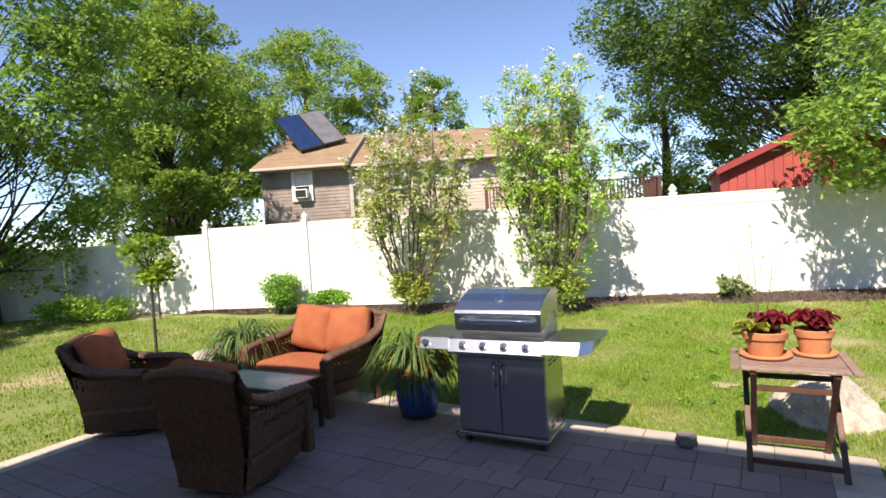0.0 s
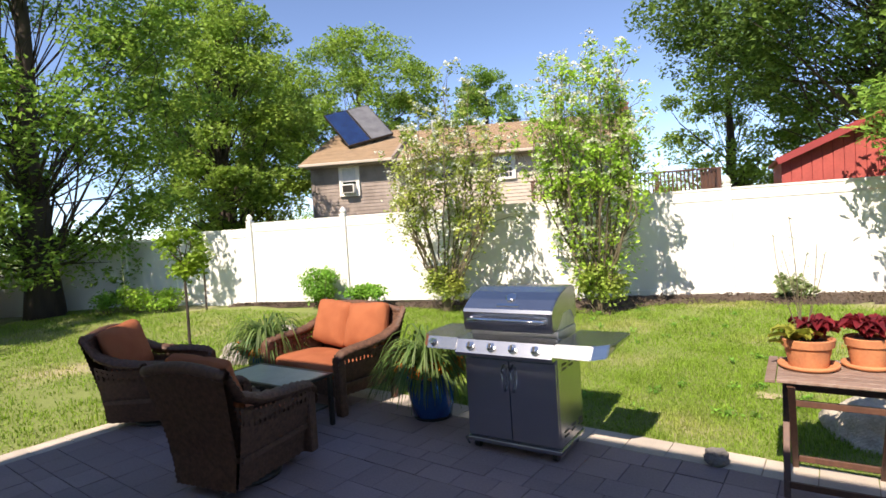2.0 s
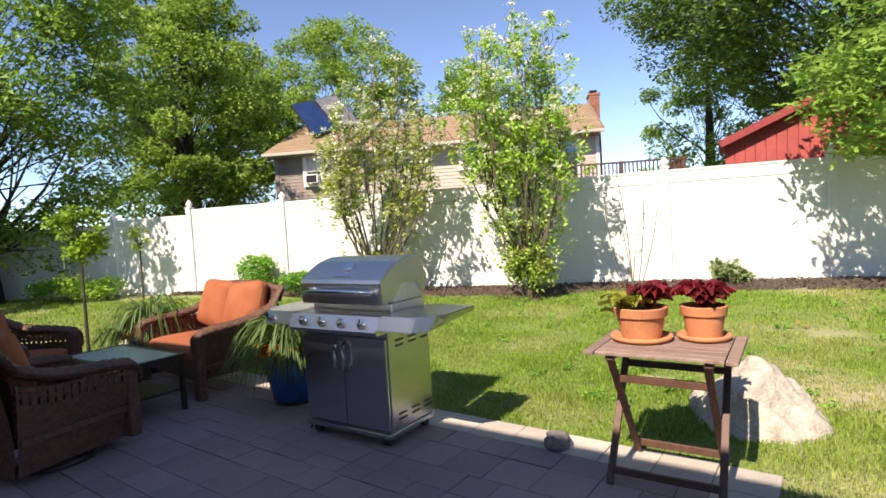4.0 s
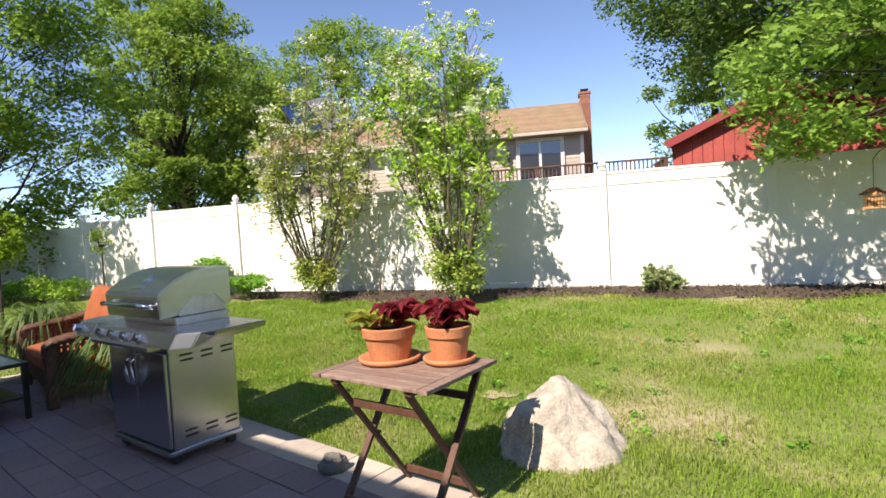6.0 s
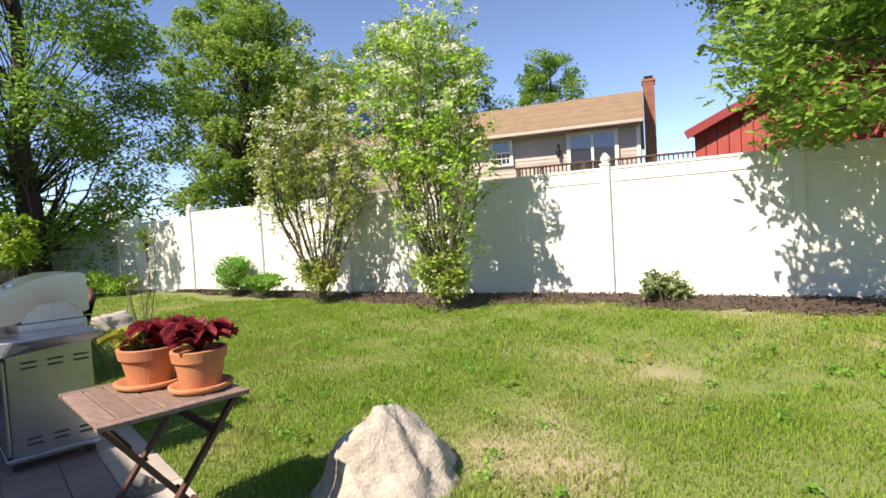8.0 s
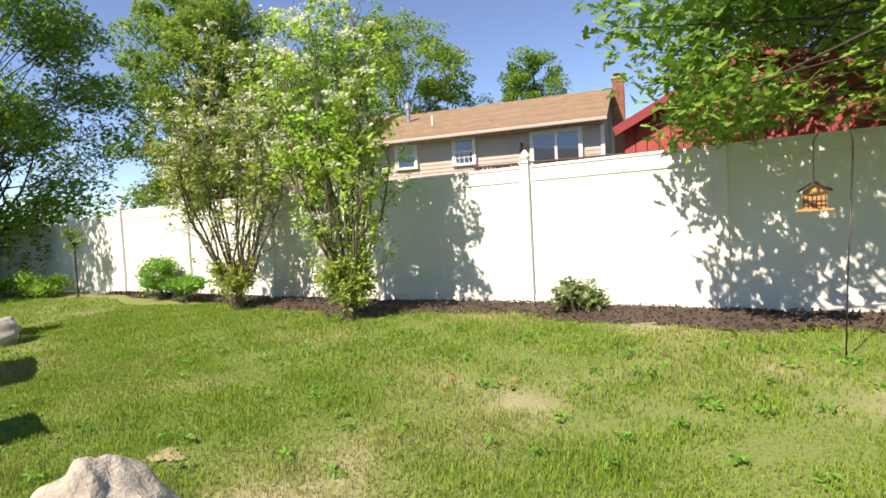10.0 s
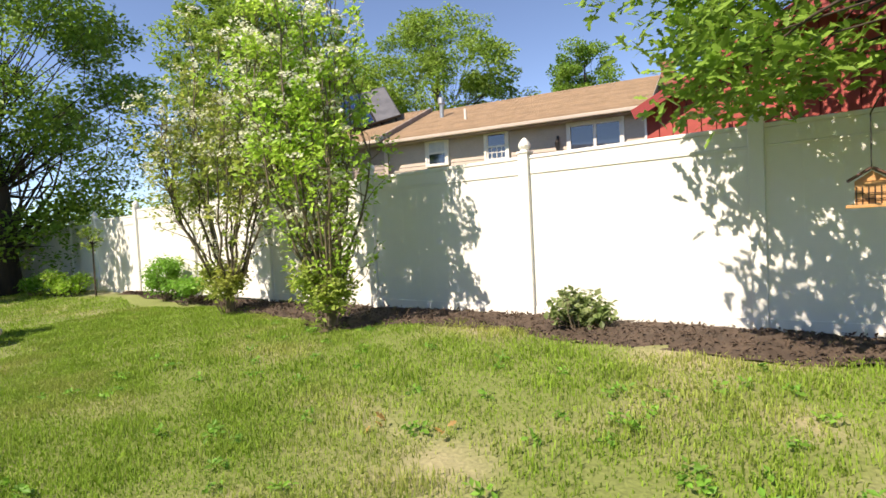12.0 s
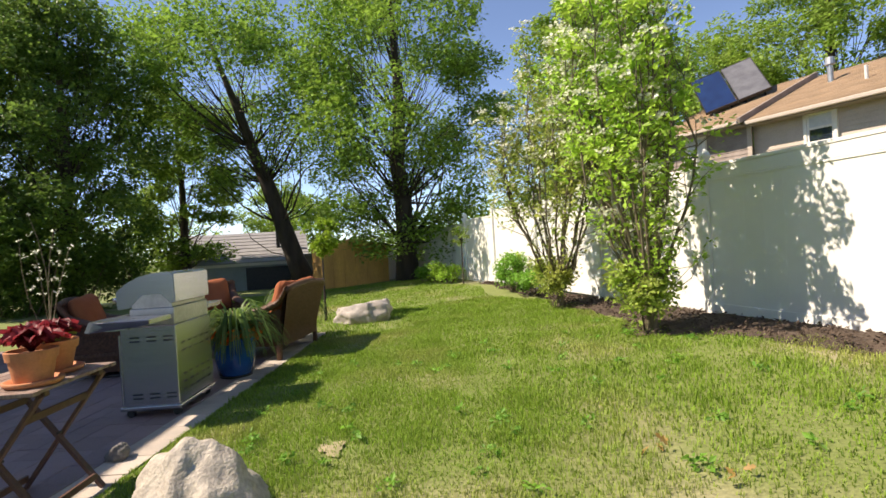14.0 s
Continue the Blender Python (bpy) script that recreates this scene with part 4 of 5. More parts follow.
def wicker_seat(name, m, width, label, category, n_back, legs, group):
    c = empty(name, m, label, category, group)
    W, D, z0 = width / 2, 0.37, (0.17 if legs else 0.07)
    arm = lambda y: 0.60 + 0.05 * np.clip((-y - 0.1) / 0.25, 0, 1) ** 2
    for s in (-1, 1):
        sheet("side_panel", lambda u, v, s=s: np.stack([s * (W - 0.09 * (1 - v) ** 1.3 + 0.02 * v + 0 * u), -D - 0.03 * v + 2 * D * u, z0 + (arm(-D + 2 * D * u) - z0) * v], -1), (0.75, 0.55), c, (0.72, 0.9))
        sheet("inner_side_panel", lambda u, v, s=s: np.stack([np.full_like(u, s * (W - 0.09)), -D + 2 * D * (1 - u), 0.3 + (arm(-D + 2 * D * (1 - u)) - 0.3) * v], -1), (0.75, 0.3), c, (0.5, 0.82))
        path = [(-D - 0.13, 0.92), (-D - 0.08, 0.84), (-D - 0.01, 0.74), (-0.2, 0.665), (0.0, 0.635), (0.2, 0.622), (0.34, 0.60), (0.40, 0.55), (0.405, 0.47)]
        pp = np.array([(s * (W - 0.03 + 0.03 * min(1.0, max(0.0, (z - 0.66) / 0.24))), y, z) for y, z in path])

        def armf(u, v, pp=pp, s=s):
            t = u * (len(pp) - 1)
            i = np.clip(t.astype(int), 0, len(pp) - 2)
            q = pp[i] + (pp[i + 1] - pp[i]) * (t - i)[..., None]
            a = 2 * np.pi * v * s
            wid = 0.05 + 0.025 * np.sin(np.pi * np.clip(u * 1.2 - 0.1, 0, 1))
            return q + np.stack([np.cos(a) * wid, 0 * a, np.sin(a) * 0.042], -1)
        sheet("armrest", armf, (1.15, 0.36), c)
        part("front_post", boxm(s * (W - 0.04) - 0.05, s * (W - 0.04) + 0.05, D - 0.06, D + 0.03, z0 if not legs else 0.0, 0.58, 0.02), M_WICKER, c)
        if legs:
            part("leg", boxm(s * (W - 0.04) - 0.03, s * (W - 0.04) + 0.03, -D, -D + 0.06, 0.0, z0 + 0.05, 0.01), M_WICKER, c)
    lean = lambda z: -D - 0.02 - 0.15 * np.clip((z - 0.3) / 0.65, 0, 1.2) ** 1.1
    top = lambda u: 0.90 + 0.05 * np.sin(np.pi * u)
    sheet("back_panel", lambda u, v: np.stack([(W - 0.09 + 0.10 * v) * (1 - 2 * u), lean(z0 + (top(u) - z0) * v), z0 + (top(u) - z0) * v], -1), (width, 0.9), c)
    sheet("inner_back_panel", lambda u, v: np.stack([(W - 0.06 + 0.06 * v) * (2 * u - 1), lean(0.3 + (top(u) - 0.3) * v) + 0.06, 0.3 + (top(u) - 0.3) * v], -1), (width, 0.6), c)
    bm = bmesh.new()
    tube(bm, [(W * (2 * u - 1), lean(top(u)) + 0.03, top(u)) for u in np.linspace(0, 1, 14)], 0.042, 10)
    part("top_roll", bm, M_WICKER, c, smooth=True)
    sheet("front_apron", lambda u, v: np.stack([(W * 0.95 - 0.07 * (1 - v)) * (2 * u - 1), np.full_like(u, D), z0 + (0.33 - z0) * v], -1), (width, 0.26), c)
    part("seat_deck", boxm(-W + 0.02, W - 0.02, -D, D - 0.01, 0.27, 0.31), M_WICKER, c)
    if not legs:
        bm = lathe([(0.26, 0.0), (0.26, 0.03), (0.1, 0.05), (0.06, 0.27)], 24)
        part("swivel_base", bm, M_DARKMETAL, c, "dark round swivel base", smooth=True)
    sw = width - 0.2
    bm = pillow(sw, 0.66, 0.16, 0.25, 2.0)
    bmesh.ops.translate(bm, vec=(0, 0.05, 0.385), verts=bm.verts)
    part("seat_cushion", bm, M_CUSHION, c, "rust orange fabric seat cushion", smooth=True)
    bw = sw / n_back
    for k in range(n_back):
        bm = pillow(bw + 0.02, 0.24, 0.52, 0.9, 5.0 + k)
        bmesh.ops.transform(bm, matrix=Matrix.Translation((-sw / 2 + bw * (k + 0.5), -D + 0.05, 0.74)) @ Matrix.Rotation(radians(17), 4, "X") @ Matrix.Rotation(radians(3 * (1 - 2 * k)), 4, "Y"), verts=bm.verts)
        part("back_cushion", bm, M_CUSHION, c, "rust orange fabric back cushion", smooth=True)
    return c


wicker_seat("wicker_armchair", pose(-2.59, 3.62, 0, 0, 0, -4), 0.74, "brown wicker swivel armchair with rust orange cushions in shade", "armchair", 1, False, "wicker seating set")
wicker_seat("wicker_armchair", pose(-4.40, 4.52, 0, 0, 0, -70), 0.80, "brown wicker armchair with a rust orange cushion, half sunlit", "armchair", 1, False, "wicker seating set")
wicker_seat("wicker_loveseat", pose(-2.98, 5.46, 0, 0, 0, 158), 1.40, "brown wicker loveseat with two rust orange back cushions", "sofa", 2, True, "wicker seating set")


def coffee_table():
    t = empty("coffee_table", pose(-3.02, 4.55, 0, 0, 0, -14), "dark metal coffee table with a frosted glass top", "table")
    part("glass_top", boxm(-0.49, 0.49, -0.23, 0.23, 0.475, 0.487), M_TABLEGLASS, t)
    for a in ((-0.53, 0.53, -0.27, -0.23), (-0.53, 0.53, 0.23, 0.27), (-0.53, -0.49, -0.23, 0.23), (0.49, 0.53, -0.23, 0.23)):
        part("top_frame", boxm(*a, 0.46, 0.49, 0.004), M_DARKMETAL, t)
    for sx in (-1, 1):
        for sy in (-1, 1):
            part("leg", boxm(sx * 0.5 - 0.018, sx * 0.5 + 0.018, sy * 0.24 - 0.018, sy * 0.24 + 0.018, 0, 0.46), M_DARKMETAL, t)
    part("lower_shelf", boxm(-0.48, 0.48, -0.22, 0.22, 0.17, 0.19), M_DARKMETAL, t)


coffee_table()


# ---- gas grill ----
def grill():
    g = empty("gas_grill", pose(-0.625, 4.58, 0, 0, 0, -13.5), "stainless steel gas grill with closed lid on the patio", "grill")
    W, D = 0.385, 0.25
    body = part("cabinet", boxm(-W, W, -D + 0.022, D, 0.1, 0.80, 0.008), M_STEEL, g)
    part("base_plinth", boxm(-W - 0.01, W + 0.01, -D - 0.015, D + 0.01, 0.065, 0.1, 0.008), M_STEEL, g)
    for s in (-1, 1):
        d = part("door", boxm(min(s * 0.003, s * (W - 0.005)), max(s * 0.003, s * (W - 0.005)), -D - 0.004, -D + 0.02, 0.115, 0.735, 0.006), M_STEEL, g, "brushed steel cabinet door")
        bm = bmesh.new()
        tube(bm, [(s * 0.035, -D - 0.006, 0.50), (s * 0.036, -D - 0.045, 0.53), (s * 0.038, -D - 0.052, 0.60), (s * 0.036, -D - 0.045, 0.67), (s * 0.035, -D - 0.006, 0.70)], 0.0125, 8)
        part("handle", bm, M_CHROME, d, "chrome bow handle", smooth=True)
        # side sheets with vent slots
        for row, z in ((0, 0.70), (1, 0.665), (2, 0.20), (3, 0.165)):
            for k in range(3):
                y = -0.15 + k * 0.145
                x = s * (W + 0.001)
                part("vent_slot", boxm(min(x, x + s * 0.003), max(x, x + s * 0.003), y, y + 0.085, z, z + 0.012), M_BLACK, body)
    for r in range(7):
        for k in range(5):
            if r in (3, 4):
                continue
            part("vent_slot", boxm(-0.30 + k * 0.13, -0.23 + k * 0.13, D + 0.001, D + 0.004, 0.2 + r * 0.07, 0.212 + r * 0.07), M_BLACK, body)
    for sx in (-1, 1):
        for sy in (-1, 1):
            bm = bmesh.new()
            tube(bm, [(sx * 0.33 - 0.02, sy * 0.2, 0.033), (sx * 0.33 + 0.02, sy * 0.2, 0.033)], 0.033, 14)
            part("caster", bm, M_BLACK, g)
    # control panel and side shelves
    bm = bmesh.new()
    prism(bm, [(-D - 0.10, 0.775), (-D - 0.115, 0.80), (-D - 0.055, 0.892), (-D + 0.10, 0.905), (-D + 0.10, 0.775)], -0.40, 0.40)
    panel = part("control_panel", bm, M_STEEL, g)
    for i, x in enumerate((-0.27, -0.09, 0.09, 0.27)):
        kb = bmesh.new()
        a = Vector((x, -D - 0.088, 0.845))
        nrm = Vector((0, -0.84, 0.54))
        tube(kb, [a, a + nrm * 0.012, a + nrm * 0.014, a + nrm * 0.04], [0.034, 0.034, 0.025, 0.022], 18)
        knob = part("knob", kb, M_CHROME, panel, "chrome burner knob", smooth=False)
        part("grip", boxm(-0.007, 0.007, -0.02, 0.02, 0.035, 0.05, 0.002, Matrix.Translation(a) @ nrm.to_track_quat("Z", "Y").to_matrix().to_4x4()), M_BLACK, knob)
    for s in (-1, 1):
        out = bmesh.new()
        o = 0.404 * s
        tip = 0.80 * s
        top = [(o, -D - 0.06), (tip - 0.12 * s, -D - 0.06), (tip - 0.03 * s, -D + 0.03), (tip, -D + 0.12), (tip, D - 0.02), (o, D - 0.02)]
        a = [out.verts.new((x, y, 0.90)) for x, y in top]
        b = [out.verts.new((x * 0.985, y - (0.05 if y < -D + 0.1 else 0), 0.81 if y < -D + 0.1 else 0.86)) for x, y in top]
        for k in range(len(top)):
            out.faces.new((a[k], a[(k + 1) % 6], b[(k + 1) % 6], b[k]))
        out.faces.new(a)
        out.faces.new(b[::-1])
        bmesh.ops.recalc_face_normals(out, faces=out.faces)
        bmesh.ops.bevel(out, geom=out.edges[:], offset=0.006, segments=2, affect="EDGES")
        sh = part("side_shelf", out, M_STEEL, g, "brushed steel side shelf")
        if s < 0:
            kb = bmesh.new()
            tube(kb, [(-0.62, -D - 0.088, 0.86), (-0.62, -D - 0.125, 0.872)], [0.03, 0.022], 16)
            part("knob", kb, M_CHROME, sh, "chrome side burner knob")
    # firebox and lid
    part("firebox", boxm(-0.37, 0.37, -D + 0.105, D - 0.01, 0.80, 0.955, 0.01), M_STEEL_DULL, g)
    lid = bmesh.new()
    prof = [(-D + 0.005, 0.955), (-D - 0.005, 1.10), (-D + 0.01, 1.125), (-D + 0.10, 1.19), (-D + 0.20, 1.235), (-D + 0.32, 1.262), (D - 0.03, 1.262), (D + 0.005, 1.245), (D + 0.01, 1.0), (D - 0.04, 0.985), (D - 0.12, 1.07), (-0.02, 1.07), (-0.11, 0.985), (-0.14, 0.965)]
    prism(lid, prof, -0.378, 0.372)
    bmesh.ops.bevel(lid, geom=[e for e in lid.edges if abs((e.verts[0].co - e.verts[1].co).x) < 0.001], offset=0.008, segments=2, affect="EDGES")
    lp = part("lid", lid, M_STEEL, g, "domed stainless lid")
    part("lid_cheek", boxm(-0.365, 0.365, -0.12, D - 0.03, 0.958, 1.075), M_STEEL_DULL, g)
    bm = bmesh.new()
    tube(bm, [(-0.32, -D - 0.006, 1.035), (-0.31, -D - 0.05, 1.045), (-0.2, -D - 0.062, 1.05), (0.2, -D - 0.062, 1.05), (0.31, -D - 0.05, 1.045), (0.32, -D - 0.006, 1.035)], 0.017, 10)
    part("lid_handle", bm, M_CHROME, lp, "long chrome lid handle", smooth=True)
    bm = lathe([(0.045, 0), (0.045, 0.012), (0.038, 0.016)], 20)
    bmesh.ops.transform(bm, matrix=Matrix.Translation((0, -D + 0.12, 1.198)) @ Matrix.Rotation(radians(30), 4, "X"), verts=bm.verts)
    part("thermometer", bm, M_CHROME, lp, "round lid thermometer")
    part("name_plate", boxm(-0.09, 0.09, -0.004, 0.004, -0.012, 0.012, 0, Matrix.Translation((0, -D + 0.045, 1.152)) @ Matrix.Rotation(radians(-54), 4, "X")), M_CHROME, lp)
    part("gas_hose", (lambda b: (tube(b, [(-0.3, -0.1, 0.08), (-0.45, -0.05, 0.03), (-0.5, -0.12, 0.015), (-0.42, -0.2, 0.012)], 0.008, 6), b)[1])(bmesh.new()), M_BLACK, g)


grill()


# ---- folding table ----
def folding_table():
    t = empty("folding_table", pose(1.40, 4.25, 0, 0, 0, -13.5), "weathered slatted wooden folding table with crossed legs", "table")
    n = 7
    for i in range(n):
        y = -0.30 + i * 0.6 / n
        part("slat", boxm(-0.31, 0.31, y, y + 0.6 / n - 0.006, 0.722, 0.742, 0.004), M_WOOD, t)
    for s in (-1, 1):
        part("end_slat", boxm(min(s * 0.315, s * 0.37), max(s * 0.315, s * 0.37), -0.305, 0.30, 0.720, 0.742, 0.004), M_WOOD, t)
        part("batten", boxm(s * 0.24 - 0.02, s * 0.24 + 0.02, -0.28, 0.28, 0.692, 0.7195, 0.003), M_WOODLEG, t)
        for k, (ya, yb) in enumerate(((-0.25, 0.27), (0.25, -0.27))):
            x = s * (0.275 if k == 0 else 0.235)
            bm = bmesh.new()
            d = Vector((0, yb - ya, 0.70))
            box(bm, -0.011, 0.011, -0.019, 0.019, 0, d.length, 0.003, Matrix.Translation((x, ya, 0.0)) @ d.to_track_quat("Z", "Y").to_matrix().to_4x4() @ Matrix.Rotation(math.pi / 2, 4, "Z"))
            part("leg", bm, M_WOODLEG, t)
        bm = bmesh.new()
        tube(bm, [(s * 0.215, 0.01, 0.355), (s * 0.295, 0.01, 0.355)], 0.008, 8)
        part("bolt", bm, M_DARKMETAL, t)
    part("stretcher", boxm(-0.264, 0.264, -0.232, -0.212, 0.055, 0.095, 0.003), M_WOODLEG, t)
    part("stretcher", boxm(-0.224, 0.224, 0.205, 0.225, 0.055, 0.095, 0.003), M_WOODLEG, t)
    part("stretcher", boxm(-0.224, 0.224, -0.175, -0.155, 0.55, 0.59, 0.003), M_WOODLEG, t)
    part("stretcher", boxm(-0.264, 0.264, 0.16, 0.18, 0.55, 0.59, 0.003), M_WOODLEG, t)


folding_table()


def terracotta_pot(m, r, h, label, plants):
    p = empty("terracotta_pot", m, label, "plant pot", "terracotta pots on the table")
    part("saucer", lathe([(r * 1.0, 0.0), (r * 1.16, 0.012), (r * 1.2, 0.03), (r * 1.1, 0.034), (r * 0.98, 0.016), (0.005, 0.014)], 36), M_TERRA, p, smooth=True)
    z = 0.017
    part("pot", lathe([(r * 0.74, z), (r * 0.92, z + h * 0.70), (r * 1.0, z + h * 0.71), (r * 1.05, z + h * 0.98), (r * 1.03, z + h), (r * 0.93, z + h), (r * 0.9, z + h * 0.88), (0.005, z + h * 0.87)], 40), M_TERRA, p)
    part("soil", lathe([(r * 0.90, z + h * 0.872), (0.02, z + h * 0.90)], 24), M_SOIL, p)
    plants(p, r, z + h * 0.88)
    return p


def frilly(name, parent, x, y, z, r, h, n, material, label):
    """Broad ruffled leaves that fan out from a heart."""
    for k in range(n):
        vs, fs = [], []
        a = rng.random() * 6.28
        out = r * rng.uniform(0.5, 1.45)
        hh = h * rng.uniform(0.35, 0.95)
        wid = r * rng.uniform(0.2, 0.38)
        d, s = np.array((math.cos(a), math.sin(a), 0)), np.array((-math.sin(a), math.cos(a), 0))
        base = 0
        nu, nv = 7, 6
        for j in range(nv):
            q = j / (nv - 1)
            for i in range(nu):
                e = i / (nu - 1) * 2 - 1
                ww = wid * math.sin(math.pi * min(0.92, 0.12 + q * 0.8)) * e
                ruf = 0.16 * wid * abs(e) ** 2 * math.sin(i * 2.4 + j * 2.1 + k)
                vs.append(np.array((x, y, z)) + d * (out * q ** 1.2 + ruf) + s * ww + np.array((0, 0, hh * math.sin(q * 2.3) + ruf + 0.02 * abs(e))))
        for j in range(nv - 1):
            for i in range(nu - 1):
                b = base + j * nu + i
                fs.append((b, b + 1, b + nu + 1, b + nu))
        raw(name, np.array(vs), np.array(fs), material, parent, label, smooth=True)


def pot_one(p, r, z):
    frilly("red_lettuce_leaf", p, 0.05, 0.02, z, r * 0.9, 0.15, 38, L_RED, "dark red leaf")
    frilly("yellow_lettuce_leaf", p, -0.07, -0.03, z, r * 0.8, 0.10, 24, L_YEL, "yellow-green leaf")
    frilly("drooping_leaf", p, -r * 0.95, -0.03, z - 0.02, r * 0.5, 0.03, 3, L_YEL, "drooping yellow leaf")
    bm = bmesh.new()
    heads = []
    for k in range(6):
        a = k * 1.05
        tip = Vector((-0.03 + 0.14 * math.cos(a), 0.12 * math.sin(a), z + rng.uniform(0.48, 0.80)))
        limb(bm, (-0.03, 0, z), tip, 0.0035, 0.0018, bend=0.05, n=4, seg=5)
        for q in (0.55, 0.7, 0.85, 1.0):
            heads.append(np.array(tip * q + Vector((-0.03, 0, z)) * (1 - q)) + rng.normal(size=(6, 3)) * 0.008)
    part("flower_stalk", bm, M_STEM, p, "thin bolted flower stalks")
    leaves("flower_head", np.concatenate(heads), 0.018, L_WHITE, p, "tiny pale flowers", aspect=0.8)


def pot_two(p, r, z):
    frilly("red_lettuce_leaf", p, 0.0, 0.0, z, r * 1.1, 0.16, 64, L_RED, "dark red ruffled leaf")


terracotta_pot(pose(1.27, 4.33, 0.742), 0.142, 0.175, "wide terracotta pot with red and yellow lettuce", pot_one)
terracotta_pot(pose(1.60, 4.37, 0.742), 0.118, 0.175, "terracotta pot with dark red lettuce", pot_two)


# ---- blue glazed pots ----
def strap_plant(parent, z, n, ln, spread):
    vs, fs = [], []
    for k in range(n):
        a = rng.random() * 6.28
        l, w = ln * rng.uniform(0.6, 1.15), 0.013 * rng.uniform(0.7, 1.3)
        rise = rng.uniform(0.3, 1.25)
        d, s = np.array((math.cos(a), math.sin(a), 0)), np.array((-math.sin(a), math.cos(a), 0))
        start = d * 0.07 * rng.random()
        base = len(vs)
        for j in range(8):
            q = j / 7
            c = start + d * (spread * l * (q ** 1.1)) + np.array((0, 0, z + l * rise * (1.6 * q - 1.75 * q * q)))
            ww = w * (1 - 0.85 * q ** 2)
            vs += [c - s * ww, c + np.array((0, 0, -0.004)), c + s * ww]
        for j in range(7):
            b = base + 3 * j
            fs += [(b, b + 1, b + 4, b + 3), (b + 1, b + 2, b + 5, b + 4)]
    raw("strap_foliage", np.array(vs), np.array(fs), L_BLADE, parent, "long arching green leaves", smooth=True)


def blue_pot(m, label):
    p = empty("blue_pot", m, label, "plant pot", "blue glazed pots")
    body = lathe([(0.16, 0.02), (0.185, 0.03), (0.215, 0.18), (0.235, 0.34), (0.242, 0.40), (0.255, 0.405), (0.255, 0.44), (0.225, 0.44), (0.22, 0.39), (0.01, 0.38)], 40)
    part("pot", body, M_BLUE, p, smooth=True)
    part("foot", lathe([(0.18, 0.0), (0.18, 0.018), (0.14, 0.019)], 28), M_DARKMETAL, p)
    part("soil", lathe([(0.219, 0.395), (0.02, 0.405)], 24), M_SOIL, p)
    strap_plant(p, 0.40, 320, 0.90, 0.60)
    pts = [clump_points((0.28 * math.cos(a), 0.28 * math.sin(a), 0.49 + 0.03 * math.sin(5 * a)), (0.07, 0.07, 0.07), 55, 0.1) for a in np.linspace(0, 6.0, 12)]
    leaves("orange_bloom", np.concatenate(pts), 0.05, L_ORANGE, p, "orange marigold flowers", aspect=0.9)


blue_pot(pose(-1.62, 5.06, 0), "blue glazed pot with arching leaves and orange flowers")
blue_pot(pose(-4.0, 5.72, 0.0), "blue glazed pot with arching leaves beside the loveseat")


# ---- bird feeder ----
def feeder():
    f = empty("bird_feeder", pose(4.92, 9.5, 1.36), "small cedar house-shaped bird feeder hanging from a pole", "bird feeder")
    part("tray", boxm(-0.13, 0.13, -0.09, 0.09, 0.0, 0.02, 0.003), M_CEDAR, f)
    part("body", boxm(-0.085, 0.085, -0.055, 0.055, 0.022, 0.16), M_CEDAR, f)
    for k in range(6):
        part("cage_wire", boxm(-0.08 + k * 0.03, -0.074 + k * 0.03, -0.062, -0.057, 0.02, 0.13), M_DARKMETAL, f)
    for z in (0.05, 0.085):
        part("cage_wire", boxm(-0.085, 0.085, -0.067, -0.0625, z, z + 0.005), M_DARKMETAL, f)
    for s in (-1, 1):
        part("roof", boxm(min(0, s * 0.14), max(0, s * 0.14), -0.085, 0.085, 0, 0.014, 0.002, Matrix.Translation((0, 0, 0.235)) @ Matrix.Rotation(radians(32 * s), 4, "Y")), M_WOODLEG, f)
    bm = bmesh.new()
    prism(bm, [(-0.06, 0.16), (0.06, 0.16), (0.06, 0.162), (-0.06, 0.162)], -0.085, 0.085)
    part("shelf", bm, M_CEDAR, f)
    bm = bmesh.new()
    bm.faces.new([bm.verts.new(q) for q in ((-0.085, -0.05, 0.163), (0.085, -0.05, 0.163), (0, -0.05, 0.222))])
    r = bmesh.ops.extrude_face_region(bm, geom=bm.faces[:])
    bmesh.ops.translate(bm, vec=(0, 0.1, 0), verts=[v for v in r["geom"] if isinstance(v, bmesh.types.BMVert)])
    part("gable", bm, M_CEDAR, f)
    bm = bmesh.new()
    tube(bm, [(0, 0, 0.24), (0.0, 0, 0.4), (0.0, 0, 0.565)], 0.004, 5)
    part("hanging_wire", bm, M_DARKMETAL, f)


feeder()


def feeder_pole():
    p = empty("feeder_pole", pose(5.07, 9.12, 0.12), "thin black metal shepherd's hook pole leaning in the lawn", "garden pole")
    bm = bmesh.new()
    tube(bm, [(0, 0, -0.1), (0.03, 0.03, 0.7), (0.08, 0.07, 1.62)], 0.006, 8)
    part("pole", bm, M_DARKMETAL, p, smooth=True)
    bm = bmesh.new()
    arc = [(0.08, 0.07, 1.62), (0.085, 0.08, 1.78), (0.05, 0.13, 1.91), (-0.03, 0.23, 1.95), (-0.11, 0.32, 1.89), (-0.15, 0.375, 1.812), (-0.15, 0.385, 1.80)]
    tube(bm, arc, 0.005, 8)
    part("crook", bm, M_DARKMETAL, p, smooth=True)


feeder_pole()


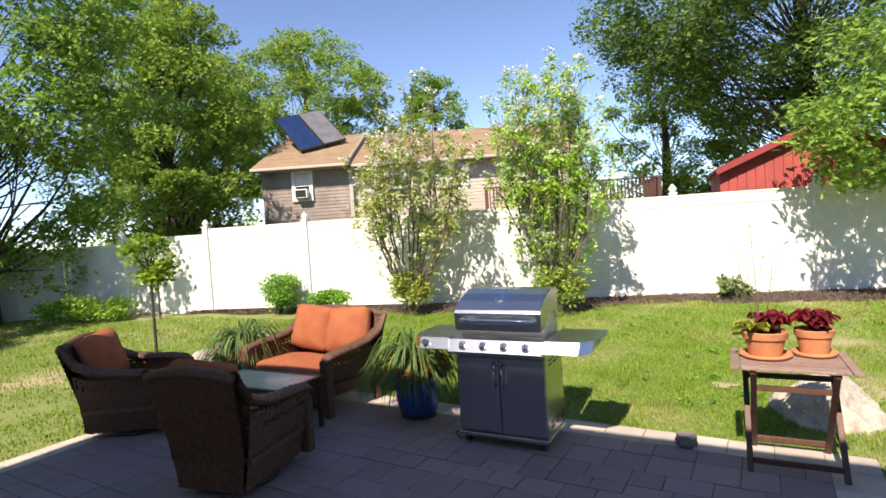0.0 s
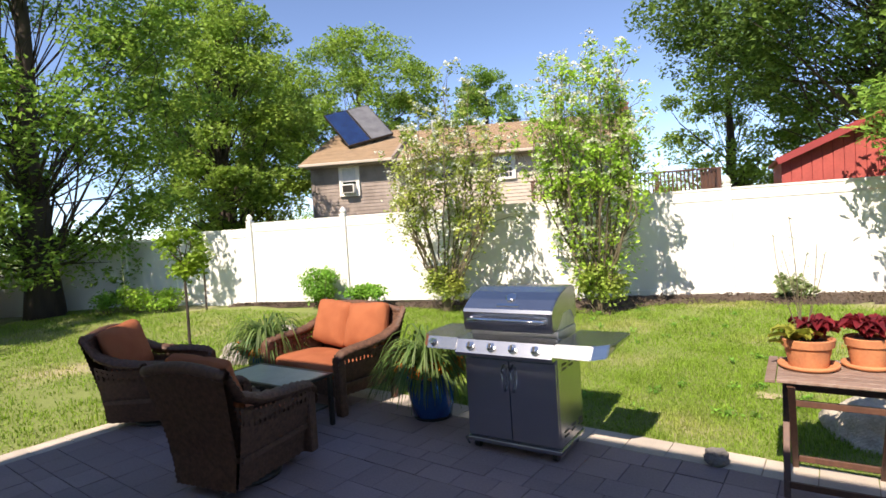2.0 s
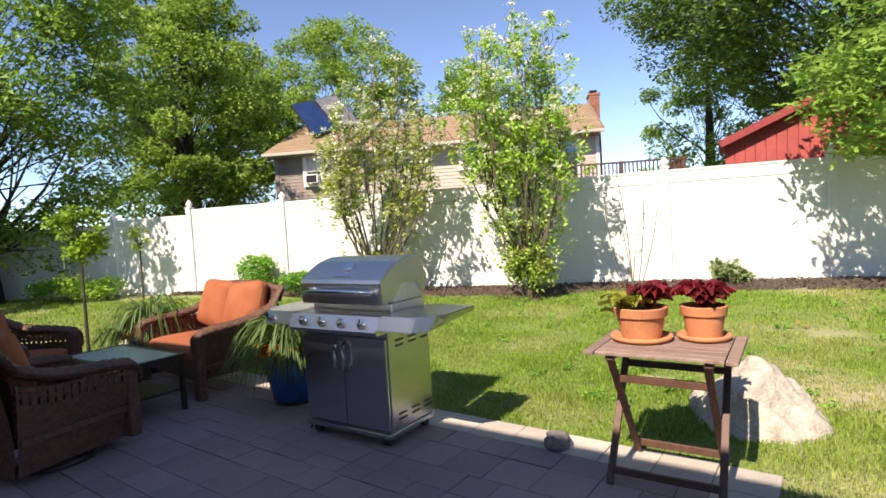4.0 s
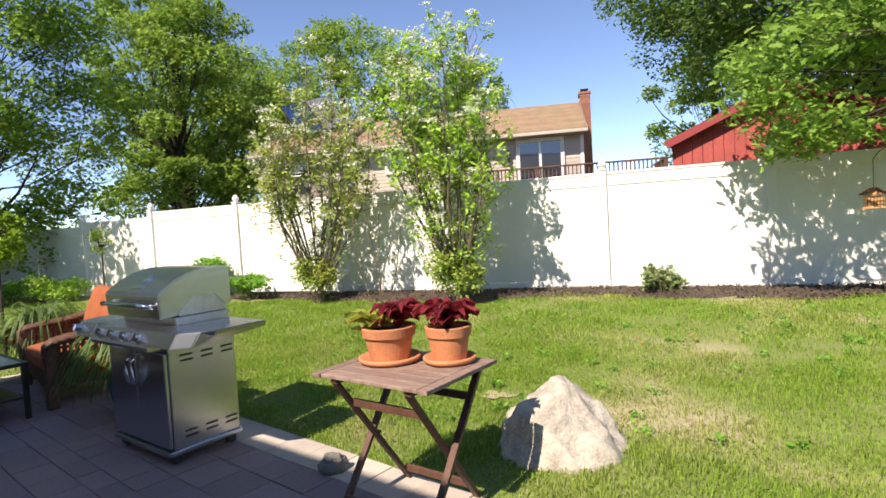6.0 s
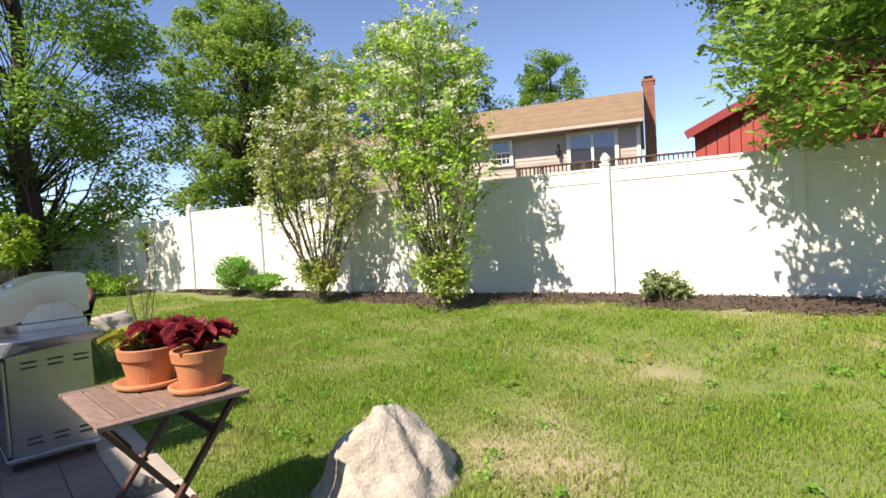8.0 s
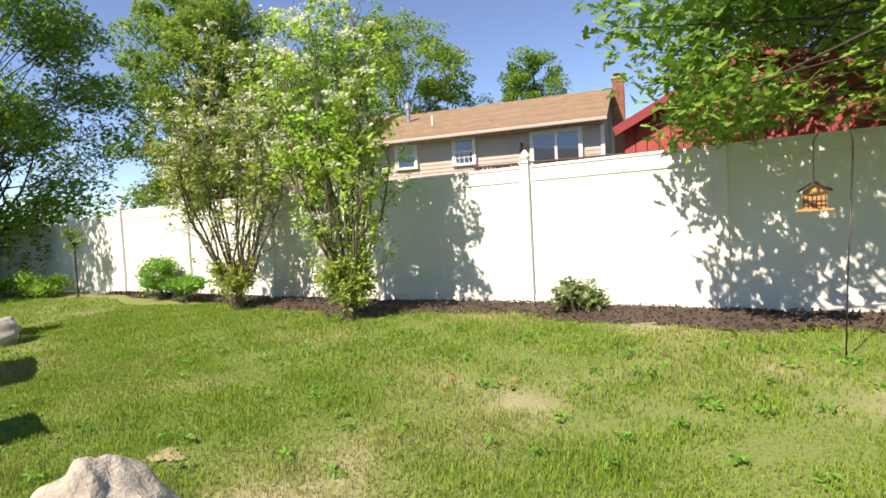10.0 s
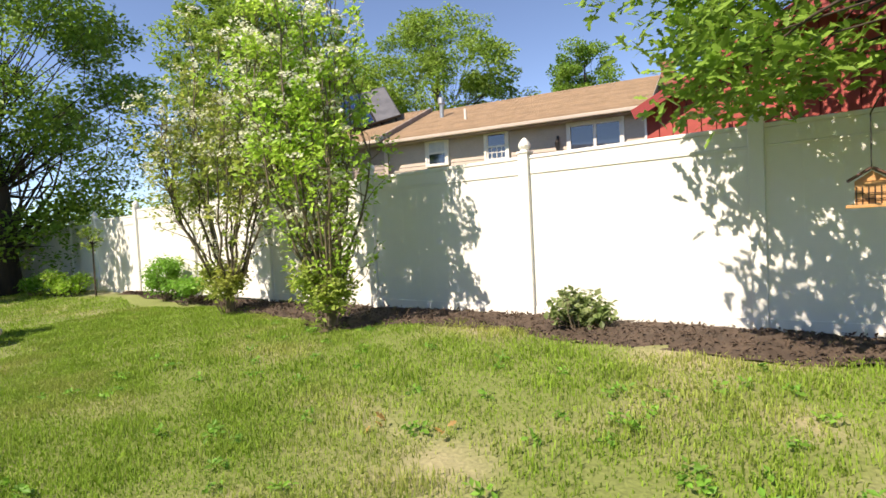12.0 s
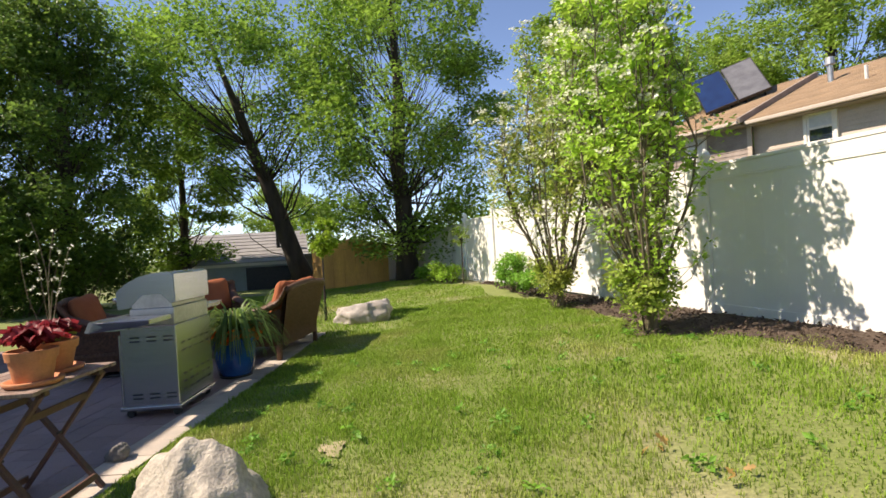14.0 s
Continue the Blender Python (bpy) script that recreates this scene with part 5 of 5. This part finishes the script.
# ---- bare spots and fallen leaves ----
SPOT = (1.36, 5.93)
def bare_spot(x, y, r, label):
    vs, n = [(0, 0, 0.006)], 26
    for k in range(n):
        a = 2 * math.pi * k / n
        q = r * (1 + 0.3 * math.sin(3 * a + x) + 0.15 * math.sin(7 * a + y))
        vs.append((q * math.cos(a), 0.6 * q * math.sin(a), 0.0))
    vs = np.array([(p[0] + x, p[1] + y, float(lawn_z(p[0] + x, p[1] + y)) + p[2] - 0.003) for p in vs])
    fs = np.array([(0, 1 + k, 1 + (k + 1) % n) for k in range(n)])
    tagged(raw("bare_patch", vs, fs, M_BARE, smooth=True), label, "soil", kind="structure")


bare_spot(SPOT[0], SPOT[1], 0.13, "worn bare earth patch in the lawn")


def fallen_leaf(x, y, s):
    ob = leaves("fallen_leaf", np.array([(0.0, 0.0, 0.03)]), s, L_DRY, aspect=0.7, droop=0.0, lobes=True)
    ob.location = (x, y, float(lawn_z(x, y)))
    tagged(ob, "dry curled brown leaf lying on the lawn", "leaf", "fallen leaves")


for dx, dy in ((0, 0), (0.07, 0.03), (-0.05, 0.06), (0.02, -0.06)):
    fallen_leaf(2.39 + dx, 7.66 + dy, 0.08)
for dx, dy in ((0, 0), (0.06, 0.05), (0.1, -0.03)):
    fallen_leaf(2.80 + dx, 7.75 + dy, 0.07)


# ---- grass ----
def in_patio(x, y):
    c, s = math.cos(radians(16.8)), math.sin(radians(16.8))
    dx, dy = x + 1.31, y - 5.36
    u, v = c * dx - s * dy, s * dx + c * dy
    return (u > -3.1) & (u < 3.42) & (v < 0.0)


WORN = ((3.7, 7.5, 1.0, 0.5, 0.8), (4.4, 7.25, 0.5, 0.35, 0.75), (3.05, 7.5, 0.6, 0.4, 0.7), (2.73, 5.8, 0.5, 0.3, 0.8),
        (1.36, 5.93, 0.34, 0.2, 0.95), (3.15, 8.5, 0.7, 0.3, 0.65), (2.5, 7.65, 0.5, 0.3, 0.75), (3.5, 9.95, 1.3, 0.16, 0.75),
        (-6.6, 4.9, 0.7, 0.45, 0.95), (0.6, 7.2, 0.5, 0.25, 0.4), (5.2, 8.3, 0.9, 0.5, 0.6), (3.9, 6.1, 0.7, 0.35, 0.6))


def blades(n, x0, x1, y0, y1, ln, w):
    x, y = rng.uniform(x0, x1, n), rng.uniform(y0, y1, n)
    thin = np.sin(x * 1.7 + np.sin(y * 1.3) * 2) * np.cos(y * 1.9 + x * 0.7)
    worn = np.zeros(n)
    for wx, wy, rx, ry, k in WORN:
        worn = np.maximum(worn, k * np.exp(-((x - wx) / rx) ** 2 - ((y - wy) / ry) ** 2))
    worn *= 0.76 + 0.5 * np.sin(x * 6.1 + 2 * np.sin(y * 4)) * np.sin(y * 7.7 - x)
    ok = ~in_patio(x, y) & (y < 10.15 + 0.25 * np.sin(x * 1.3)) & (rng.random(n) > 0.15 * (1 + thin) + worn)
    x, y = x[ok], y[ok]
    n = len(x)
    tuft = 0.75 + 0.5 * np.clip(np.sin(x * 5.1 + y * 2) * np.sin(y * 6.3 - x) + 0.3, 0, 1.3)
    l = ln * rng.uniform(0.5, 1.3, n) * tuft
    a, lean = rng.uniform(0, 6.28, n), rng.uniform(0.1, 0.75, n)
    z = lawn_z(x, y) - 0.012
    p = np.stack([x, y, z], 1)
    s = np.stack([np.cos(a + 1.57), np.sin(a + 1.57), np.zeros(n)], 1) * (w * rng.uniform(0.6, 1.4, n))[:, None]
    d = np.stack([np.cos(a), np.sin(a), np.zeros(n)], 1)
    mid = p + d * (l * lean * 0.3)[:, None] + np.array((0, 0, 1.0)) * (l * 0.6)[:, None]
    tip = p + d * (l * lean)[:, None] + np.array((0, 0, 1.0)) * (l * (1 - 0.4 * lean))[:, None]
    v = np.stack([p - s, p + s, mid - s * 0.7, mid + s * 0.7, tip], 1).reshape(-1, 3)
    f = (np.arange(n)[:, None, None] * 5 + np.array([(0, 1, 3), (0, 3, 2), (2, 3, 4)])[None]).reshape(-1, 3)
    return v, f


def grass():
    for args, label in (((240000, -3.5, 6.0, 4.0, 7.6, 0.043, 0.0030), "mown green lawn grass near the patio"),
                        ((120000, -6.0, 8.0, 7.6, 10.4, 0.048, 0.0042), "mown green lawn grass near the fence"),
                        ((90000, -14.0, -3.5, 2.0, 10.6, 0.052, 0.0058), "mown green lawn grass by the shade tree"),
                        ((60000, 2.2, 10.0, -0.5, 4.0, 0.05, 0.0050), "mown green lawn grass in the shade of the house"),
                        ((50000, 6.0, 12.0, 4.0, 10.4, 0.05, 0.0050), "mown green lawn grass under the oak")):
        v, f = blades(*args)
        tagged(raw("grass", v, f, M_BLADE), label, "grass", kind="stuff")


grass()


def weeds(n):
    pts = []
    for k in range(n):
        x, y = rng.uniform(-1.5, 5.5), rng.uniform(5.2, 9.8)
        if in_patio(np.array(x), np.array(y)):
            continue
        pts.append(clump_points((x, y, float(lawn_z(x, y)) + 0.025), (0.07, 0.07, 0.025), 14, 0.1))
    tagged(leaves("clover", np.concatenate(pts), 0.05, L_SHRUB, droop=-0.2), "small broad-leaved weeds in the lawn", "weeds", kind="stuff")


weeds(110)


# ---- pavers ----
def pavers():
    rr = random.Random(4)
    meshes = {}

    def stone(w, d, mats):
        key = (round(w, 3), round(d, 3), mats.name)
        if key not in meshes:
            bm = boxm(-w / 2 + 0.0025, w / 2 - 0.0025, -d / 2 + 0.0025, d / 2 - 0.0025, -0.05, 0.0, 0.004)
            me = bpy.data.meshes.new("paver")
            bm.to_mesh(me)
            bm.free()
            me.materials.append(mats)
            meshes[key] = me
        return meshes[key]

    def lay(x, y, w, d, mats):
        ob = new("paver", stone(w, d, mats))
        ob.parent = patio
        ob.matrix_basis = pose(x, y, rr.uniform(-0.0025, 0.0025), rr.uniform(-0.3, 0.3), rr.uniform(-0.3, 0.3), rr.uniform(-0.4, 0.4))
    # soldier course along the far edge and both sides
    n = 21
    for i in range(n):
        lay(-3.1 + (i + 0.5) * 6.52 / n, -0.15, 6.52 / n, 0.30, M_BORDER)
    for s, x in ((0, -2.95), (1, 3.27)):
        for k in range(11):
            lay(x, -0.30 - (k + 0.5) * 0.31, 0.30, 0.31, M_BORDER)
    # field courses of mixed lengths
    y = -0.30
    row = 0
    while y > -4.4:
        d = (0.225, 0.30, 0.225, 0.15)[row % 4]
        x = -2.80
        while x < 3.11:
            w = rr.choice((0.225, 0.30, 0.30, 0.375))
            w = min(w, 3.12 - x)
            if 3.12 - x - w < 0.12:
                w = 3.12 - x
            lay(x + w / 2, y - d / 2, w, d, M_PAVER)
            x += w
        y -= d
        row += 1


pavers()
